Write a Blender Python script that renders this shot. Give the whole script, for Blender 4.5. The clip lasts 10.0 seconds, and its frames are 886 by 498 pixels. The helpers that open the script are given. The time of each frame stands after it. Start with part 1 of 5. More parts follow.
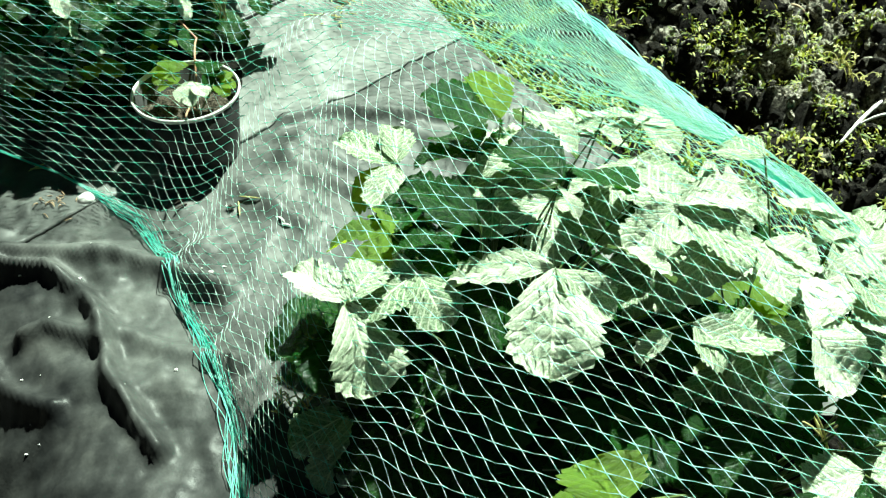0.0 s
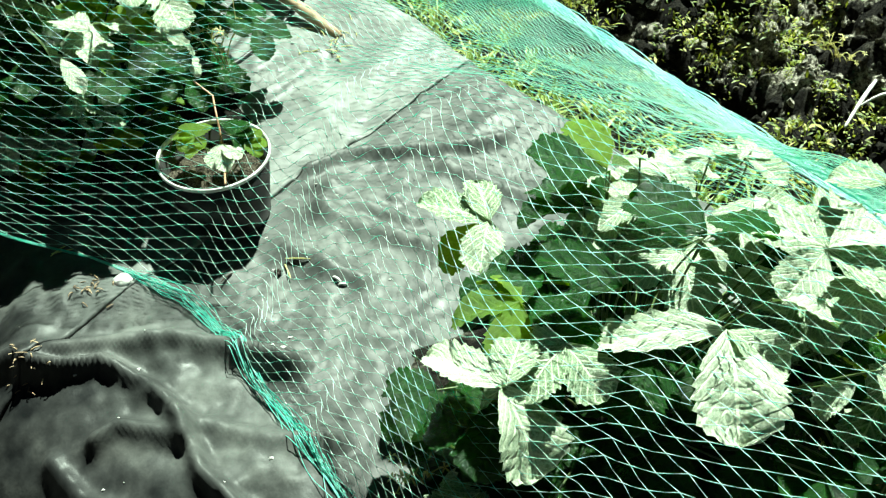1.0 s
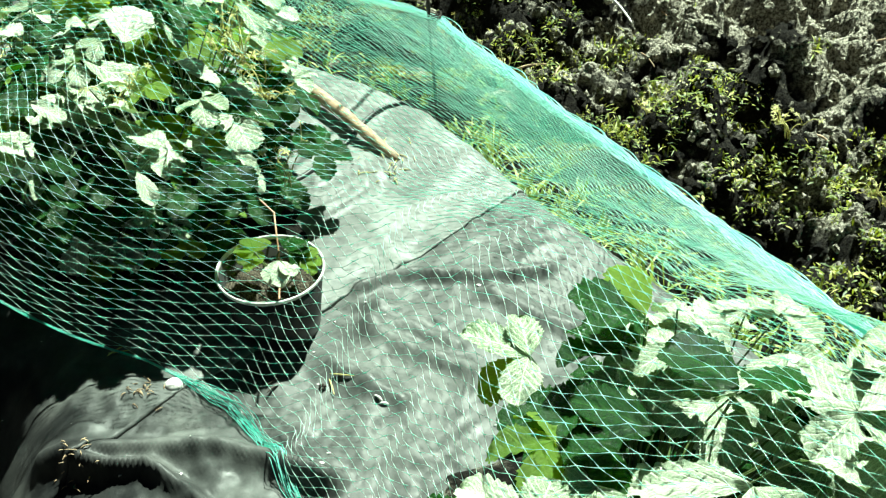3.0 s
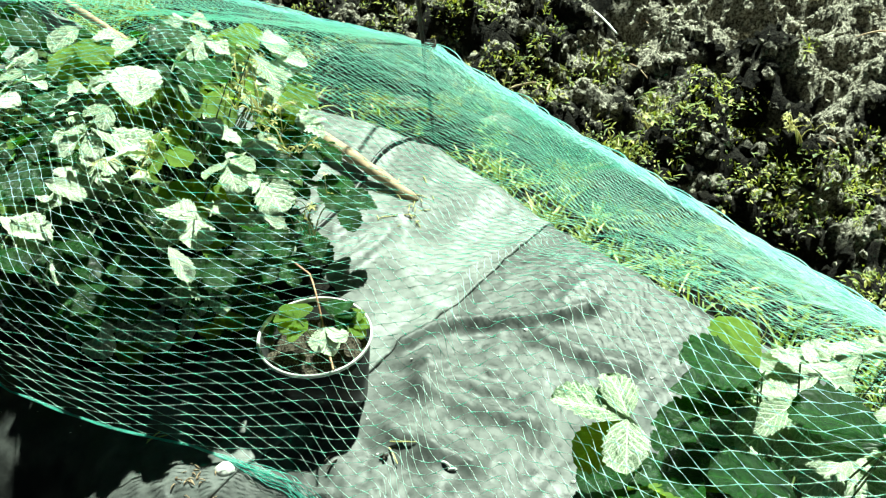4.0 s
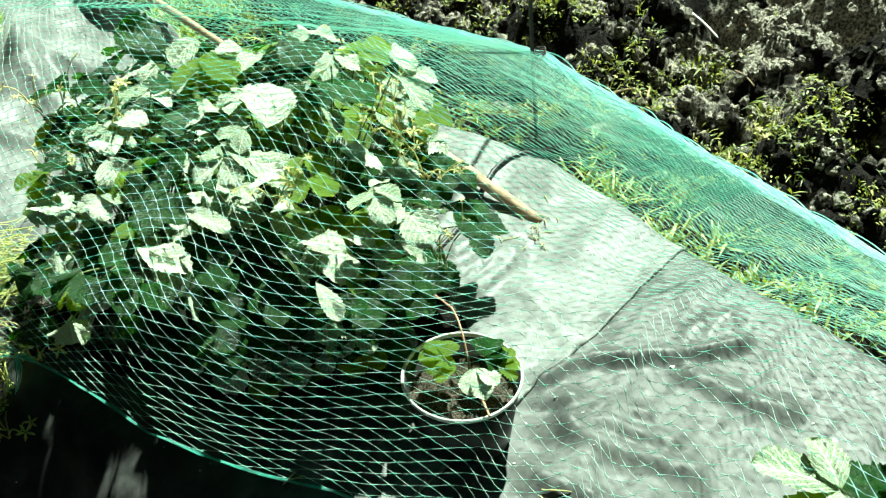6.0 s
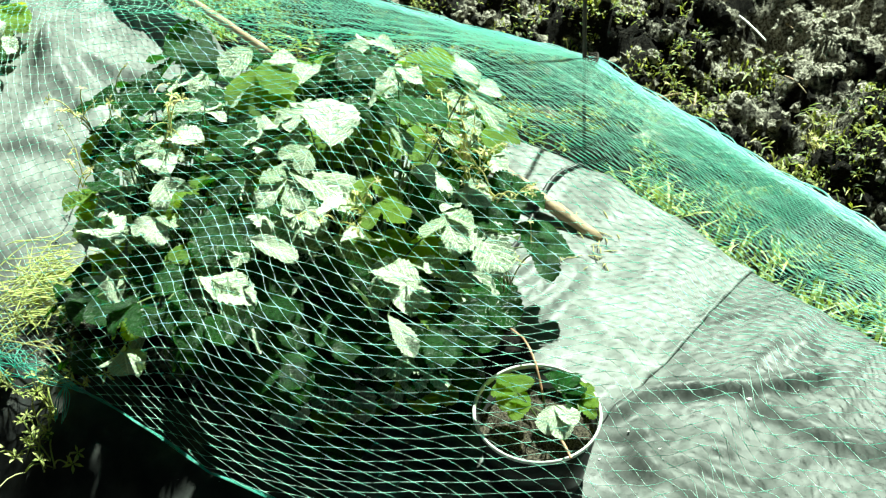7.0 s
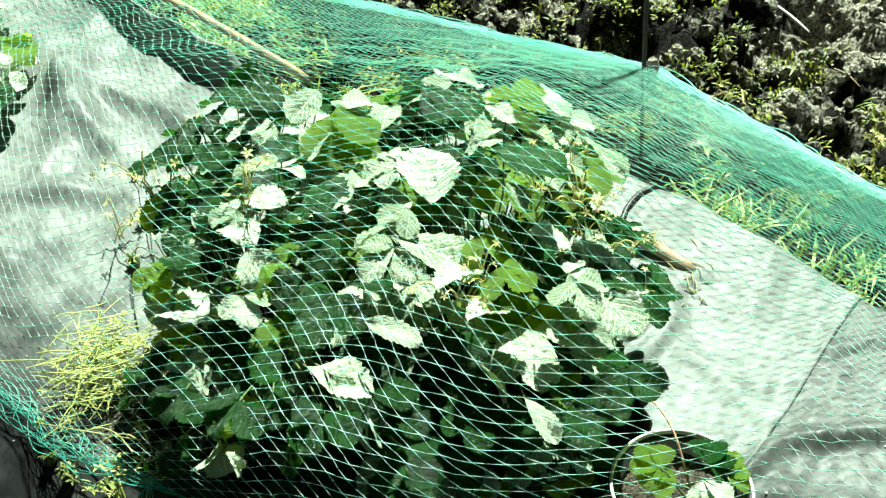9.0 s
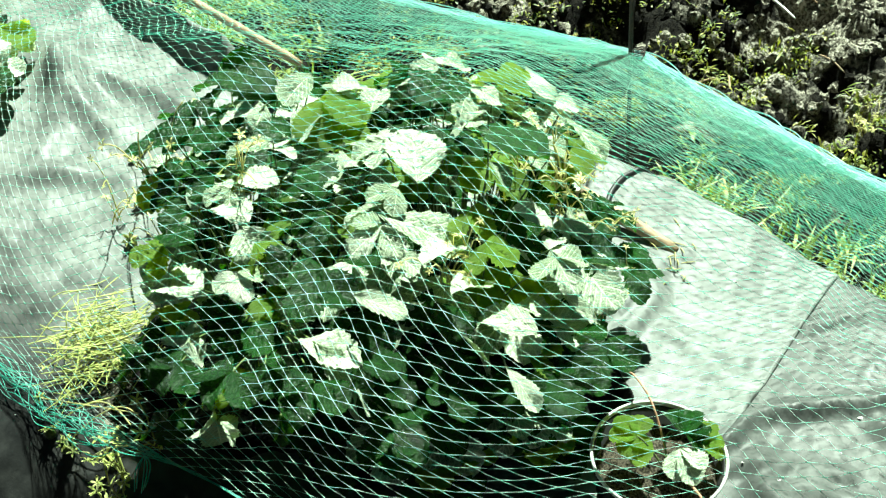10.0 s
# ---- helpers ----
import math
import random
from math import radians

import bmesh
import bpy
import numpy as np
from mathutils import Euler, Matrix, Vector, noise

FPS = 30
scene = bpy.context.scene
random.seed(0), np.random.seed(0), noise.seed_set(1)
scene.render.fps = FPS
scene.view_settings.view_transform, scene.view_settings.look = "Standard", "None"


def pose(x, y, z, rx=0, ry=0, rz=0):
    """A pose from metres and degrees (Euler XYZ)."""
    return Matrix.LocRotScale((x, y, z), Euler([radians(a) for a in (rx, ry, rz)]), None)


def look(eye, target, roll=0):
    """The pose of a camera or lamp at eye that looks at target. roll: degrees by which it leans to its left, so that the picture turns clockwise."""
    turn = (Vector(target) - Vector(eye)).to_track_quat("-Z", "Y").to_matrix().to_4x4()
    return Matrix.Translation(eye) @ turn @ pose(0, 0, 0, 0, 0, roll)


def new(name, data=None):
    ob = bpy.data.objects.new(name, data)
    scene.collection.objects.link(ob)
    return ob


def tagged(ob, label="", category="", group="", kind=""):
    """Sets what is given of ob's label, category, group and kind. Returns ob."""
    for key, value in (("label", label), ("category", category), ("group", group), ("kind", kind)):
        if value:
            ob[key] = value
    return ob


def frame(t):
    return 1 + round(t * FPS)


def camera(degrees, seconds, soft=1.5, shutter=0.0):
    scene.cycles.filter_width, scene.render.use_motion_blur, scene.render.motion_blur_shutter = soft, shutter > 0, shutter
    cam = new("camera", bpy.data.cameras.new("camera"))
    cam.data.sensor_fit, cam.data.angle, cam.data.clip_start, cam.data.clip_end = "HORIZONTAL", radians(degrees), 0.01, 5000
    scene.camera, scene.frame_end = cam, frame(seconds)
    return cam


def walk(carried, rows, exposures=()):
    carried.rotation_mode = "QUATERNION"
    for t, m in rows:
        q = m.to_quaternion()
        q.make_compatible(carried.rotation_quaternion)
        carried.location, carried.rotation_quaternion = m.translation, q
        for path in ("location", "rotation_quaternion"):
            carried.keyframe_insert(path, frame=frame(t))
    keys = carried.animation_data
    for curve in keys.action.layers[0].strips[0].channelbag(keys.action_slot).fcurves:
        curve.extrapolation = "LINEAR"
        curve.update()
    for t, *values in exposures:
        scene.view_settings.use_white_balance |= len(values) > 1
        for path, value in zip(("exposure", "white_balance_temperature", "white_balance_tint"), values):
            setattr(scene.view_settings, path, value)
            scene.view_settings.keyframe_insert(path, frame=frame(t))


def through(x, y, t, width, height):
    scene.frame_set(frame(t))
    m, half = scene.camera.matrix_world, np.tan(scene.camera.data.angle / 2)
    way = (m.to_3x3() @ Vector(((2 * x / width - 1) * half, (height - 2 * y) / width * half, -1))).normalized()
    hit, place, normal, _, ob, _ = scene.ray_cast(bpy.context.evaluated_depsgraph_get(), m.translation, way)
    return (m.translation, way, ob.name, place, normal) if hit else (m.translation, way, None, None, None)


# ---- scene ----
cam = camera(48.1, 10.0, 1.25)
PATH = [
    (0, (0.168, -0.175, 1.069), (0.069, 1.278, -0.302), -0.6),
    (0.5, (0.03, -0.124, 1.104), (0.053, 1.327, -0.273), -1.8),
    (1, (-0.073, -0.073, 1.115), (0.017, 1.35, -0.287), -2.1),
    (1.5, (-0.071, -0.094, 1.141), (-0.053, 1.369, -0.221), 0.5),
    (2, (-0.034, -0.15, 1.172), (-0.057, 1.4, -0.092), 1.9),
    (2.2, (-0.028, -0.157, 1.174), (-0.084, 1.395, -0.087), 0.6),
    (3.3, (-0.117, -0.048, 1.176), (-0.075, 1.524, -0.059), -1.2),
    (3.5, (-0.158, -0.023, 1.182), (-0.091, 1.55, -0.05), -1.6),
    (4, (-0.235, 0.032, 1.189), (-0.113, 1.596, -0.051), -2.7),
    (4.5, (-0.248, 0.039, 1.186), (-0.188, 1.602, -0.062), -1.8),
    (5, (-0.214, 0.007, 1.184), (-0.238, 1.603, -0.022), -0.2),
    (5.5, (-0.255, 0.064, 1.177), (-0.283, 1.661, -0.028), -1.1),
    (5.7, (-0.325, 0.11, 1.198), (-0.299, 1.688, -0.031), -2.4),
    (6.8, (-0.529, 0.272, 1.205), (-0.395, 1.788, -0.093), -2.2),
    (7, (-0.522, 0.28, 1.203), (-0.442, 1.806, -0.088), -2.3),
    (7.5, (-0.464, 0.255, 1.209), (-0.511, 1.825, -0.029), -1.0),
    (8, (-0.475, 0.279, 1.209), (-0.562, 1.846, -0.03), -1.7),
    (8.5, (-0.583, 0.398, 1.218), (-0.574, 1.959, -0.032), -2.6),
    (9, (-0.708, 0.487, 1.209), (-0.557, 1.971, -0.123), -3.6),
    (9.5, (-0.754, 0.492, 1.206), (-0.586, 1.935, -0.169), -3.4),
    (10, (-0.698, 0.44, 1.227), (-0.546, 1.91, -0.121), -3.6),
]
walk(cam, [(t, look(eye, target, roll)) for t, eye, target, roll in PATH], exposures=[(0.0, 1.82, 6180, -21), (10.0, 1.82, 6180, -21)])

# ---- light ----
SUN_TO = Vector((0.28, 0.62, 1.0)).normalized()
sun = new("sun", bpy.data.lights.new("sun", "SUN"))
sun.data.energy, sun.data.angle, sun.data.color = 5.0, radians(1.1), (1.0, 0.965, 0.9)
sun.matrix_world = look(SUN_TO * 30, (0, 0, 0))
world = bpy.data.worlds.new("sky")
scene.world = world
world.use_nodes = True
sky = world.node_tree.nodes.new("ShaderNodeTexSky")
sky.sky_type, sky.sun_disc = "NISHITA", False
sky.sun_elevation, sky.sun_rotation = math.asin(SUN_TO.z), math.atan2(SUN_TO.x, SUN_TO.y)
background = world.node_tree.nodes["Background"]
background.inputs["Strength"].default_value = 0.0015
world.node_tree.links.new(sky.outputs[0], background.inputs[0])


# ---- materials ----
def material(name, base, rough=0.6, metal=0.0, spec=0.5):
    m = bpy.data.materials.new(name)
    m.use_nodes = True
    b = m.node_tree.nodes["Principled BSDF"]
    b.inputs["Base Color"].default_value = (*base, 1)
    b.inputs["Roughness"].default_value, b.inputs["Metallic"].default_value = rough, metal
    b.inputs["Specular IOR Level"].default_value = spec
    return m, m.node_tree.nodes, m.node_tree.links, b


def noise_node(n, l, scale, detail=4, vector=None, rough=0.55):
    tex = n.new("ShaderNodeTexNoise")
    tex.inputs["Scale"].default_value, tex.inputs["Detail"].default_value = scale, detail
    tex.inputs["Roughness"].default_value = rough
    if vector is not None:
        l.new(vector, tex.inputs["Vector"])
    return tex


def ramp(n, l, source, stops):
    r = n.new("ShaderNodeValToRGB")
    while len(r.color_ramp.elements) < len(stops):
        r.color_ramp.elements.new(0.5)
    for e, (p, c) in zip(r.color_ramp.elements, stops):
        e.position, e.color = p, (*c, 1)
    l.new(source, r.inputs[0])
    return r


def bump(n, l, source, bsdf, strength, distance):
    b = n.new("ShaderNodeBump")
    b.inputs["Strength"].default_value, b.inputs["Distance"].default_value = strength, distance
    l.new(source, b.inputs["Height"])
    l.new(b.outputs[0], bsdf.inputs["Normal"])
    return b


def object_coords(n):
    return n.new("ShaderNodeTexCoord").outputs["Object"]


def math_node(n, l, op, a, b=None):
    m = n.new("ShaderNodeMath")
    m.operation = op
    for i, v in enumerate((a, b)):
        if v is None:
            continue
        if isinstance(v, (int, float)):
            m.inputs[i].default_value = v
        else:
            l.new(v, m.inputs[i])
    return m.outputs[0]


def make_film(name, glare_gain=1.0):
    m, n, l, b = material(name, (0.02, 0.021, 0.022), 0.5, spec=0.18)
    co = object_coords(n)
    dust = noise_node(n, l, 9, 6, co, 0.62)
    fine = noise_node(n, l, 160, 5, co, 0.6)
    off_glare = ramp(n, l, dust.outputs[0], [(0.36, (0.01, 0.0105, 0.011)), (0.52, (0.03, 0.0305, 0.03)), (0.72, (0.085, 0.085, 0.08))])
    # pale tone paints sun glare on the film, along with some dust
    dust_and_glare = ramp(n, l, math_node(n, l, "ADD", math_node(n, l, "MULTIPLY", dust.outputs[0], 0.7), math_node(n, l, "MULTIPLY", noise_node(n, l, 70, 5, co, 0.7).outputs[0], 0.3)), [(0.3, (0.025 * glare_gain, 0.0265 * glare_gain, 0.0255 * glare_gain)), (0.5, (0.053 * glare_gain, 0.056 * glare_gain, 0.053 * glare_gain)), (0.72, (0.108 * glare_gain, 0.114 * glare_gain, 0.107 * glare_gain))])
    sep = n.new("ShaderNodeSeparateXYZ")
    l.new(co, sep.inputs[0])
    across = math_node(n, l, "ADD", math_node(n, l, "MULTIPLY", sep.outputs[0], 0.714), math_node(n, l, "MULTIPLY", sep.outputs[1], 0.7))
    # the painted glare dies away across the bed towards the path
    glare_share = ramp(n, l, math_node(n, l, "ADD", across, math_node(n, l, "MULTIPLY", math_node(n, l, "SUBTRACT", noise_node(n, l, 3.5, 4, co).outputs[0], 0.5), 0.5)), [(0.17, (0.0,) * 3), (0.5, (1.0,) * 3)])
    c = n.new("ShaderNodeMix")
    c.data_type = "RGBA"
    l.new(glare_share.outputs[0], c.inputs["Factor"])
    l.new(off_glare.outputs[0], c.inputs["A"])
    l.new(dust_and_glare.outputs[0], c.inputs["B"])
    l.new(c.outputs["Result"], b.inputs["Base Color"])
    r = ramp(n, l, dust.outputs[0], [(0.35, (0.42,) * 3), (0.7, (0.6,) * 3)])
    streak = noise_node(n, l, 55, 5, co, 0.65)
    uneven = math_node(n, l, "MULTIPLY", math_node(n, l, "SUBTRACT", streak.outputs[0], 0.5), 0.35)
    l.new(math_node(n, l, "ADD", r.outputs[0], uneven), b.inputs["Roughness"])
    both = math_node(n, l, "ADD", math_node(n, l, "MULTIPLY", noise_node(n, l, 38, 4, co).outputs[0], 2.5), fine.outputs[0])
    bump(n, l, both, b, 0.17, 0.0022)
    return m


def make_leaf(name, dark, light, back, rough=0.34, through_share=0.3, spec=0.6):
    m, n, l, b = material(name, dark, rough, spec=spec)
    uv = n.new("ShaderNodeUVMap")
    sep = n.new("ShaderNodeSeparateXYZ")
    l.new(uv.outputs[0], sep.inputs[0])
    side = math_node(n, l, "ABSOLUTE", math_node(n, l, "SUBTRACT", sep.outputs[0], 0.5))
    phase = math_node(n, l, "MULTIPLY", math_node(n, l, "SUBTRACT", sep.outputs[1], math_node(n, l, "MULTIPLY", side, 0.75)), 44.0)
    vein = math_node(n, l, "POWER", math_node(n, l, "ABSOLUTE", math_node(n, l, "COSINE", math_node(n, l, "MULTIPLY", phase, 0.5))), 14.0)
    mid = math_node(n, l, "LESS_THAN", side, 0.018)
    both = math_node(n, l, "MINIMUM", math_node(n, l, "ADD", math_node(n, l, "MULTIPLY", vein, 0.6), mid), 1.0)
    info = n.new("ShaderNodeObjectInfo")
    mottled = noise_node(n, l, 35, 4, object_coords(n))
    hue = n.new("ShaderNodeMix")
    hue.data_type = "RGBA"
    hue.inputs["A"].default_value, hue.inputs["B"].default_value = (*dark, 1), (*light, 1)
    patchy = ramp(n, l, mottled.outputs[0], [(0.36, (0.0,) * 3), (0.62, (1.0,) * 3)])
    l.new(math_node(n, l, "MULTIPLY", math_node(n, l, "ADD", info.outputs["Random"], patchy.outputs[0]), 0.5), hue.inputs["Factor"])
    veined = n.new("ShaderNodeMix")
    veined.data_type = "RGBA"
    veined.inputs["B"].default_value = (light[0] * 1.6, light[1] * 1.5, light[2] * 1.5, 1)
    l.new(math_node(n, l, "MULTIPLY", both, 0.65), veined.inputs["Factor"])
    l.new(hue.outputs["Result"], veined.inputs["A"])
    l.new(veined.outputs["Result"], b.inputs["Base Color"])
    relief = math_node(n, l, "SUBTRACT", noise_node(n, l, 150, 3, object_coords(n)).outputs[0], both)
    bump(n, l, relief, b, 0.7, 0.002)
    tr = n.new("ShaderNodeBsdfTranslucent")
    tr.inputs["Color"].default_value = (*back, 1)
    mix = n.new("ShaderNodeMixShader")
    mix.inputs[0].default_value = through_share
    l.new(b.outputs[0], mix.inputs[1])
    l.new(tr.outputs[0], mix.inputs[2])
    l.new(mix.outputs[0], n["Material Output"].inputs["Surface"])
    return m


def make_varied(name, stops, rough=0.7, scale=60, relief=0.4, distance=0.003, island=False, spec=0.4, through=None, share=0.3):
    m, n, l, b = material(name, stops[0][1], rough, spec=spec)
    tex = noise_node(n, l, scale, 5, object_coords(n))
    value = tex.outputs[0]
    if island:
        geo = n.new("ShaderNodeNewGeometry")
        value = math_node(n, l, "ADD", math_node(n, l, "MULTIPLY", value, 0.4), math_node(n, l, "MULTIPLY", geo.outputs["Random Per Island"], 0.6))
    c = ramp(n, l, value, stops)
    l.new(c.outputs[0], b.inputs["Base Color"])
    bump(n, l, tex.outputs[0], b, relief, distance)
    if through:
        tr = n.new("ShaderNodeBsdfTranslucent")
        tr.inputs["Color"].default_value = (*through, 1)
        mix = n.new("ShaderNodeMixShader")
        mix.inputs[0].default_value = share
        l.new(b.outputs[0], mix.inputs[1])
        l.new(tr.outputs[0], mix.inputs[2])
        l.new(mix.outputs[0], n["Material Output"].inputs["Surface"])
    return m


def make_soil(name, patch, island=False):
    """Dry pale crust with dark patches, which paint moist earth and the shade in hollows."""
    m, n, l, b = material(name, (0.1, 0.09, 0.07), 0.95, spec=0.12)
    co = object_coords(n)
    wet_and_shade = noise_node(n, l, patch, 3, co, 0.6)
    sep = n.new("ShaderNodeSeparateXYZ")
    l.new(co, sep.inputs[0])
    across = math_node(n, l, "ADD", math_node(n, l, "MULTIPLY", sep.outputs[0], 0.714), math_node(n, l, "MULTIPLY", sep.outputs[1], 0.7))
    paler = math_node(n, l, "MINIMUM", math_node(n, l, "MAXIMUM", math_node(n, l, "MULTIPLY", math_node(n, l, "SUBTRACT", across, 2.45), 0.3), -0.2), 0.14)
    gap = n.new("ShaderNodeVectorMath")
    gap.operation = "DISTANCE"
    gap.inputs[1].default_value = (0.8, 2.6, -0.2)
    l.new(co, gap.inputs[0])
    away = math_node(n, l, "MINIMUM", math_node(n, l, "MULTIPLY", math_node(n, l, "MAXIMUM", math_node(n, l, "SUBTRACT", gap.outputs["Value"], 1.7), 0.0), 0.6), 1.0)
    paler = math_node(n, l, "SUBTRACT", math_node(n, l, "MULTIPLY", paler, math_node(n, l, "SUBTRACT", 1.0, away)), math_node(n, l, "MULTIPLY", away, 0.02))
    crumbs = noise_node(n, l, 110, 6, co, 0.7)
    dry = ramp(n, l, crumbs.outputs[0], [(0.37, (0.02, 0.018, 0.014)), (0.46, (0.12, 0.11, 0.085)), (0.58, (0.5, 0.465, 0.385))])
    dark = ramp(n, l, crumbs.outputs[0], [(0.42, (0.004, 0.0035, 0.003)), (0.7, (0.024, 0.021, 0.016))])
    share = math_node(n, l, "ADD", wet_and_shade.outputs[0], paler)
    if island:
        geo = n.new("ShaderNodeNewGeometry")
        share = math_node(n, l, "ADD", math_node(n, l, "MULTIPLY", geo.outputs["Random Per Island"], 0.26), math_node(n, l, "SUBTRACT", share, 0.06))
    edge = ramp(n, l, share, [(0.385, (0.0,) * 3), (0.49, (1.0,) * 3)])
    mix = n.new("ShaderNodeMix")
    mix.data_type = "RGBA"
    l.new(math_node(n, l, "MULTIPLY", edge.outputs[0], math_node(n, l, "SUBTRACT", 1.0, math_node(n, l, "MULTIPLY", away, 0.8))), mix.inputs["Factor"])
    l.new(dark.outputs[0], mix.inputs["A"])
    l.new(dry.outputs[0], mix.inputs["B"])
    l.new(mix.outputs["Result"], b.inputs["Base Color"])
    bump(n, l, crumbs.outputs[0], b, 1.0, 0.012)
    return m


# one film in two copies, the second paler with more painted glare
FILM, FILM_GLARE = make_film("black_mulch_film", 1.45), make_film("glare_mulch_film", 2.7)
# near-black green: the shade among the leaves is put into this colour
SHADE_LEAF = make_leaf("shade_dark_leaf", (0.003, 0.016, 0.002), (0.014, 0.058, 0.006), (0.13, 0.44, 0.01), 0.24, 0.1, 0.42)
# whitish base colour paints the sun's glare on the upper leaves
GLARE_LEAF = make_leaf("sunlit_leaf_glare", (0.06, 0.14, 0.035), (0.66, 0.73, 0.56), (0.3, 0.48, 0.1), 0.28, 0.1, 0.7)
YOUNG = make_leaf("young_leaf", (0.06, 0.14, 0.015), (0.17, 0.28, 0.03), (0.5, 0.66, 0.02), 0.42, 0.5)
STALK = make_varied("leaf_stalk", [(0.2, (0.06, 0.1, 0.03)), (0.8, (0.15, 0.19, 0.06))], 0.5, 40)
RUNNER = make_varied("red_runner", [(0.2, (0.35, 0.16, 0.1)), (0.8, (0.5, 0.32, 0.2))], 0.5, 40)
STRAW = make_varied("dry_stalk", [(0.25, (0.5, 0.47, 0.14)), (0.75, (0.75, 0.7, 0.34))], 0.6, 30, island=True, through=(0.5, 0.45, 0.12))
NET = make_varied("teal_net_twine", [(0.3, (0.7, 0.88, 0.81)), (0.7, (0.9, 0.95, 0.92))], 0.3, 12, 0.2, 0.001, spec=1.0, through=(0.1, 0.82, 0.66), share=0.45)
NET_HEM = make_varied("bunched_teal_twine", [(0.3, (0.16, 0.62, 0.52)), (0.7, (0.42, 0.84, 0.75))], 0.34, 25, 0.2, 0.001, spec=0.8, through=(0.1, 0.72, 0.58), share=0.5)
NET_EDGE = make_varied("bright_net_edge", [(0.3, (0.4, 0.86, 0.82)), (0.7, (0.72, 0.96, 0.94))], 0.3, 12, 0.2, 0.001, spec=1.0, through=(0.4, 0.85, 0.8))
SOIL = make_soil("garden_soil", 4.5)
CLOD = make_soil("soil_clod", 4.5, True)
HAY = make_varied("yellow_hay", [(0.2, (0.3, 0.4, 0.07)), (0.6, (0.55, 0.58, 0.2)), (0.9, (0.75, 0.74, 0.42))], 0.6, 30, 0.3, 0.002, True, 0.4, (0.5, 0.5, 0.08))
WEED = make_varied("weed_leaf", [(0.2, (0.03, 0.055, 0.008)), (0.5, (0.15, 0.19, 0.022)), (0.85, (0.42, 0.38, 0.08))], 0.5, 30, 0.3, 0.002, True, 0.4, (0.4, 0.45, 0.04))
GRASS = make_varied("strip_grass", [(0.2, (0.12, 0.21, 0.04)), (0.6, (0.27, 0.35, 0.09)), (0.88, (0.5, 0.5, 0.19))], 0.5, 30, 0.3, 0.002, True, 0.4, (0.4, 0.5, 0.05))
WOOD = make_varied("bare_stick", [(0.25, (0.2, 0.13, 0.075)), (0.75, (0.5, 0.38, 0.25))], 0.75, 28, 0.7, 0.004)
POST_WOOD = make_varied("dark_post_wood", [(0.25, (0.02, 0.016, 0.013)), (0.75, (0.06, 0.048, 0.04))], 0.8, 20, 0.7, 0.004)
IRON = make_varied("rusty_iron", [(0.25, (0.012, 0.01, 0.009)), (0.75, (0.045, 0.03, 0.02))], 0.7, 80, 0.5, 0.002)
POT_PLASTIC = make_varied("black_pot_plastic", [(0.3, (0.012, 0.012, 0.013)), (0.8, (0.028, 0.027, 0.026))], 0.4, 40, 0.2, 0.001)
POT_RIM = make_varied("worn_pale_rim", [(0.3, (0.5, 0.5, 0.47)), (0.7, (0.78, 0.78, 0.75))], 0.4, 60, 0.3, 0.001)
POT_SOIL = make_varied("pot_compost", [(0.38, (0.012, 0.01, 0.008)), (0.7, (0.13, 0.112, 0.085))], 0.95, 320, 0.9, 0.004, spec=0.1)
PALE = make_varied("pale_stone", [(0.3, (0.6, 0.59, 0.56)), (0.7, (0.82, 0.8, 0.77))], 0.5, 60, 0.3, 0.002)
BERRY = make_varied("ripe_berry", [(0.3, (0.35, 0.02, 0.012)), (0.7, (0.55, 0.06, 0.03))], 0.3, 220, 0.6, 0.002)
UNRIPE = make_varied("green_fruit", [(0.3, (0.02, 0.045, 0.01)), (0.7, (0.09, 0.13, 0.03))], 0.45, 200, 0.5, 0.001)
PETAL = make_varied("orange_petal", [(0.3, (0.7, 0.3, 0.02)), (0.7, (0.8, 0.5, 0.05))], 0.5, 40, through=(0.8, 0.45, 0.02))


# ---- helpers for building ----
def mesh_of(name, verts, faces, mat, smooth=True, uvs=None):
    me = bpy.data.meshes.new(name)
    me.from_pydata([tuple(map(float, v)) for v in verts], [], [tuple(map(int, f)) for f in faces])
    if smooth:
        me.polygons.foreach_set("use_smooth", np.ones(len(me.polygons), bool))
    if uvs is not None:
        layer = me.uv_layers.new(name="UVMap")
        loops = np.empty(len(me.loops), np.int32)
        me.loops.foreach_get("vertex_index", loops)
        layer.data.foreach_set("uv", np.asarray(uvs, np.float32)[loops].ravel())
    me.materials.append(mat)
    me.update()
    return me


def part(name, me, parent, label=""):
    ob = new(name, me)
    ob.parent = parent
    if label:
        tagged(ob, label)
    return ob


def thing(name, place, label, category, group="", kind=""):
    ob = new(name)
    ob.location = place
    ob.empty_display_size = 0.05
    return tagged(ob, label, category, group, kind)


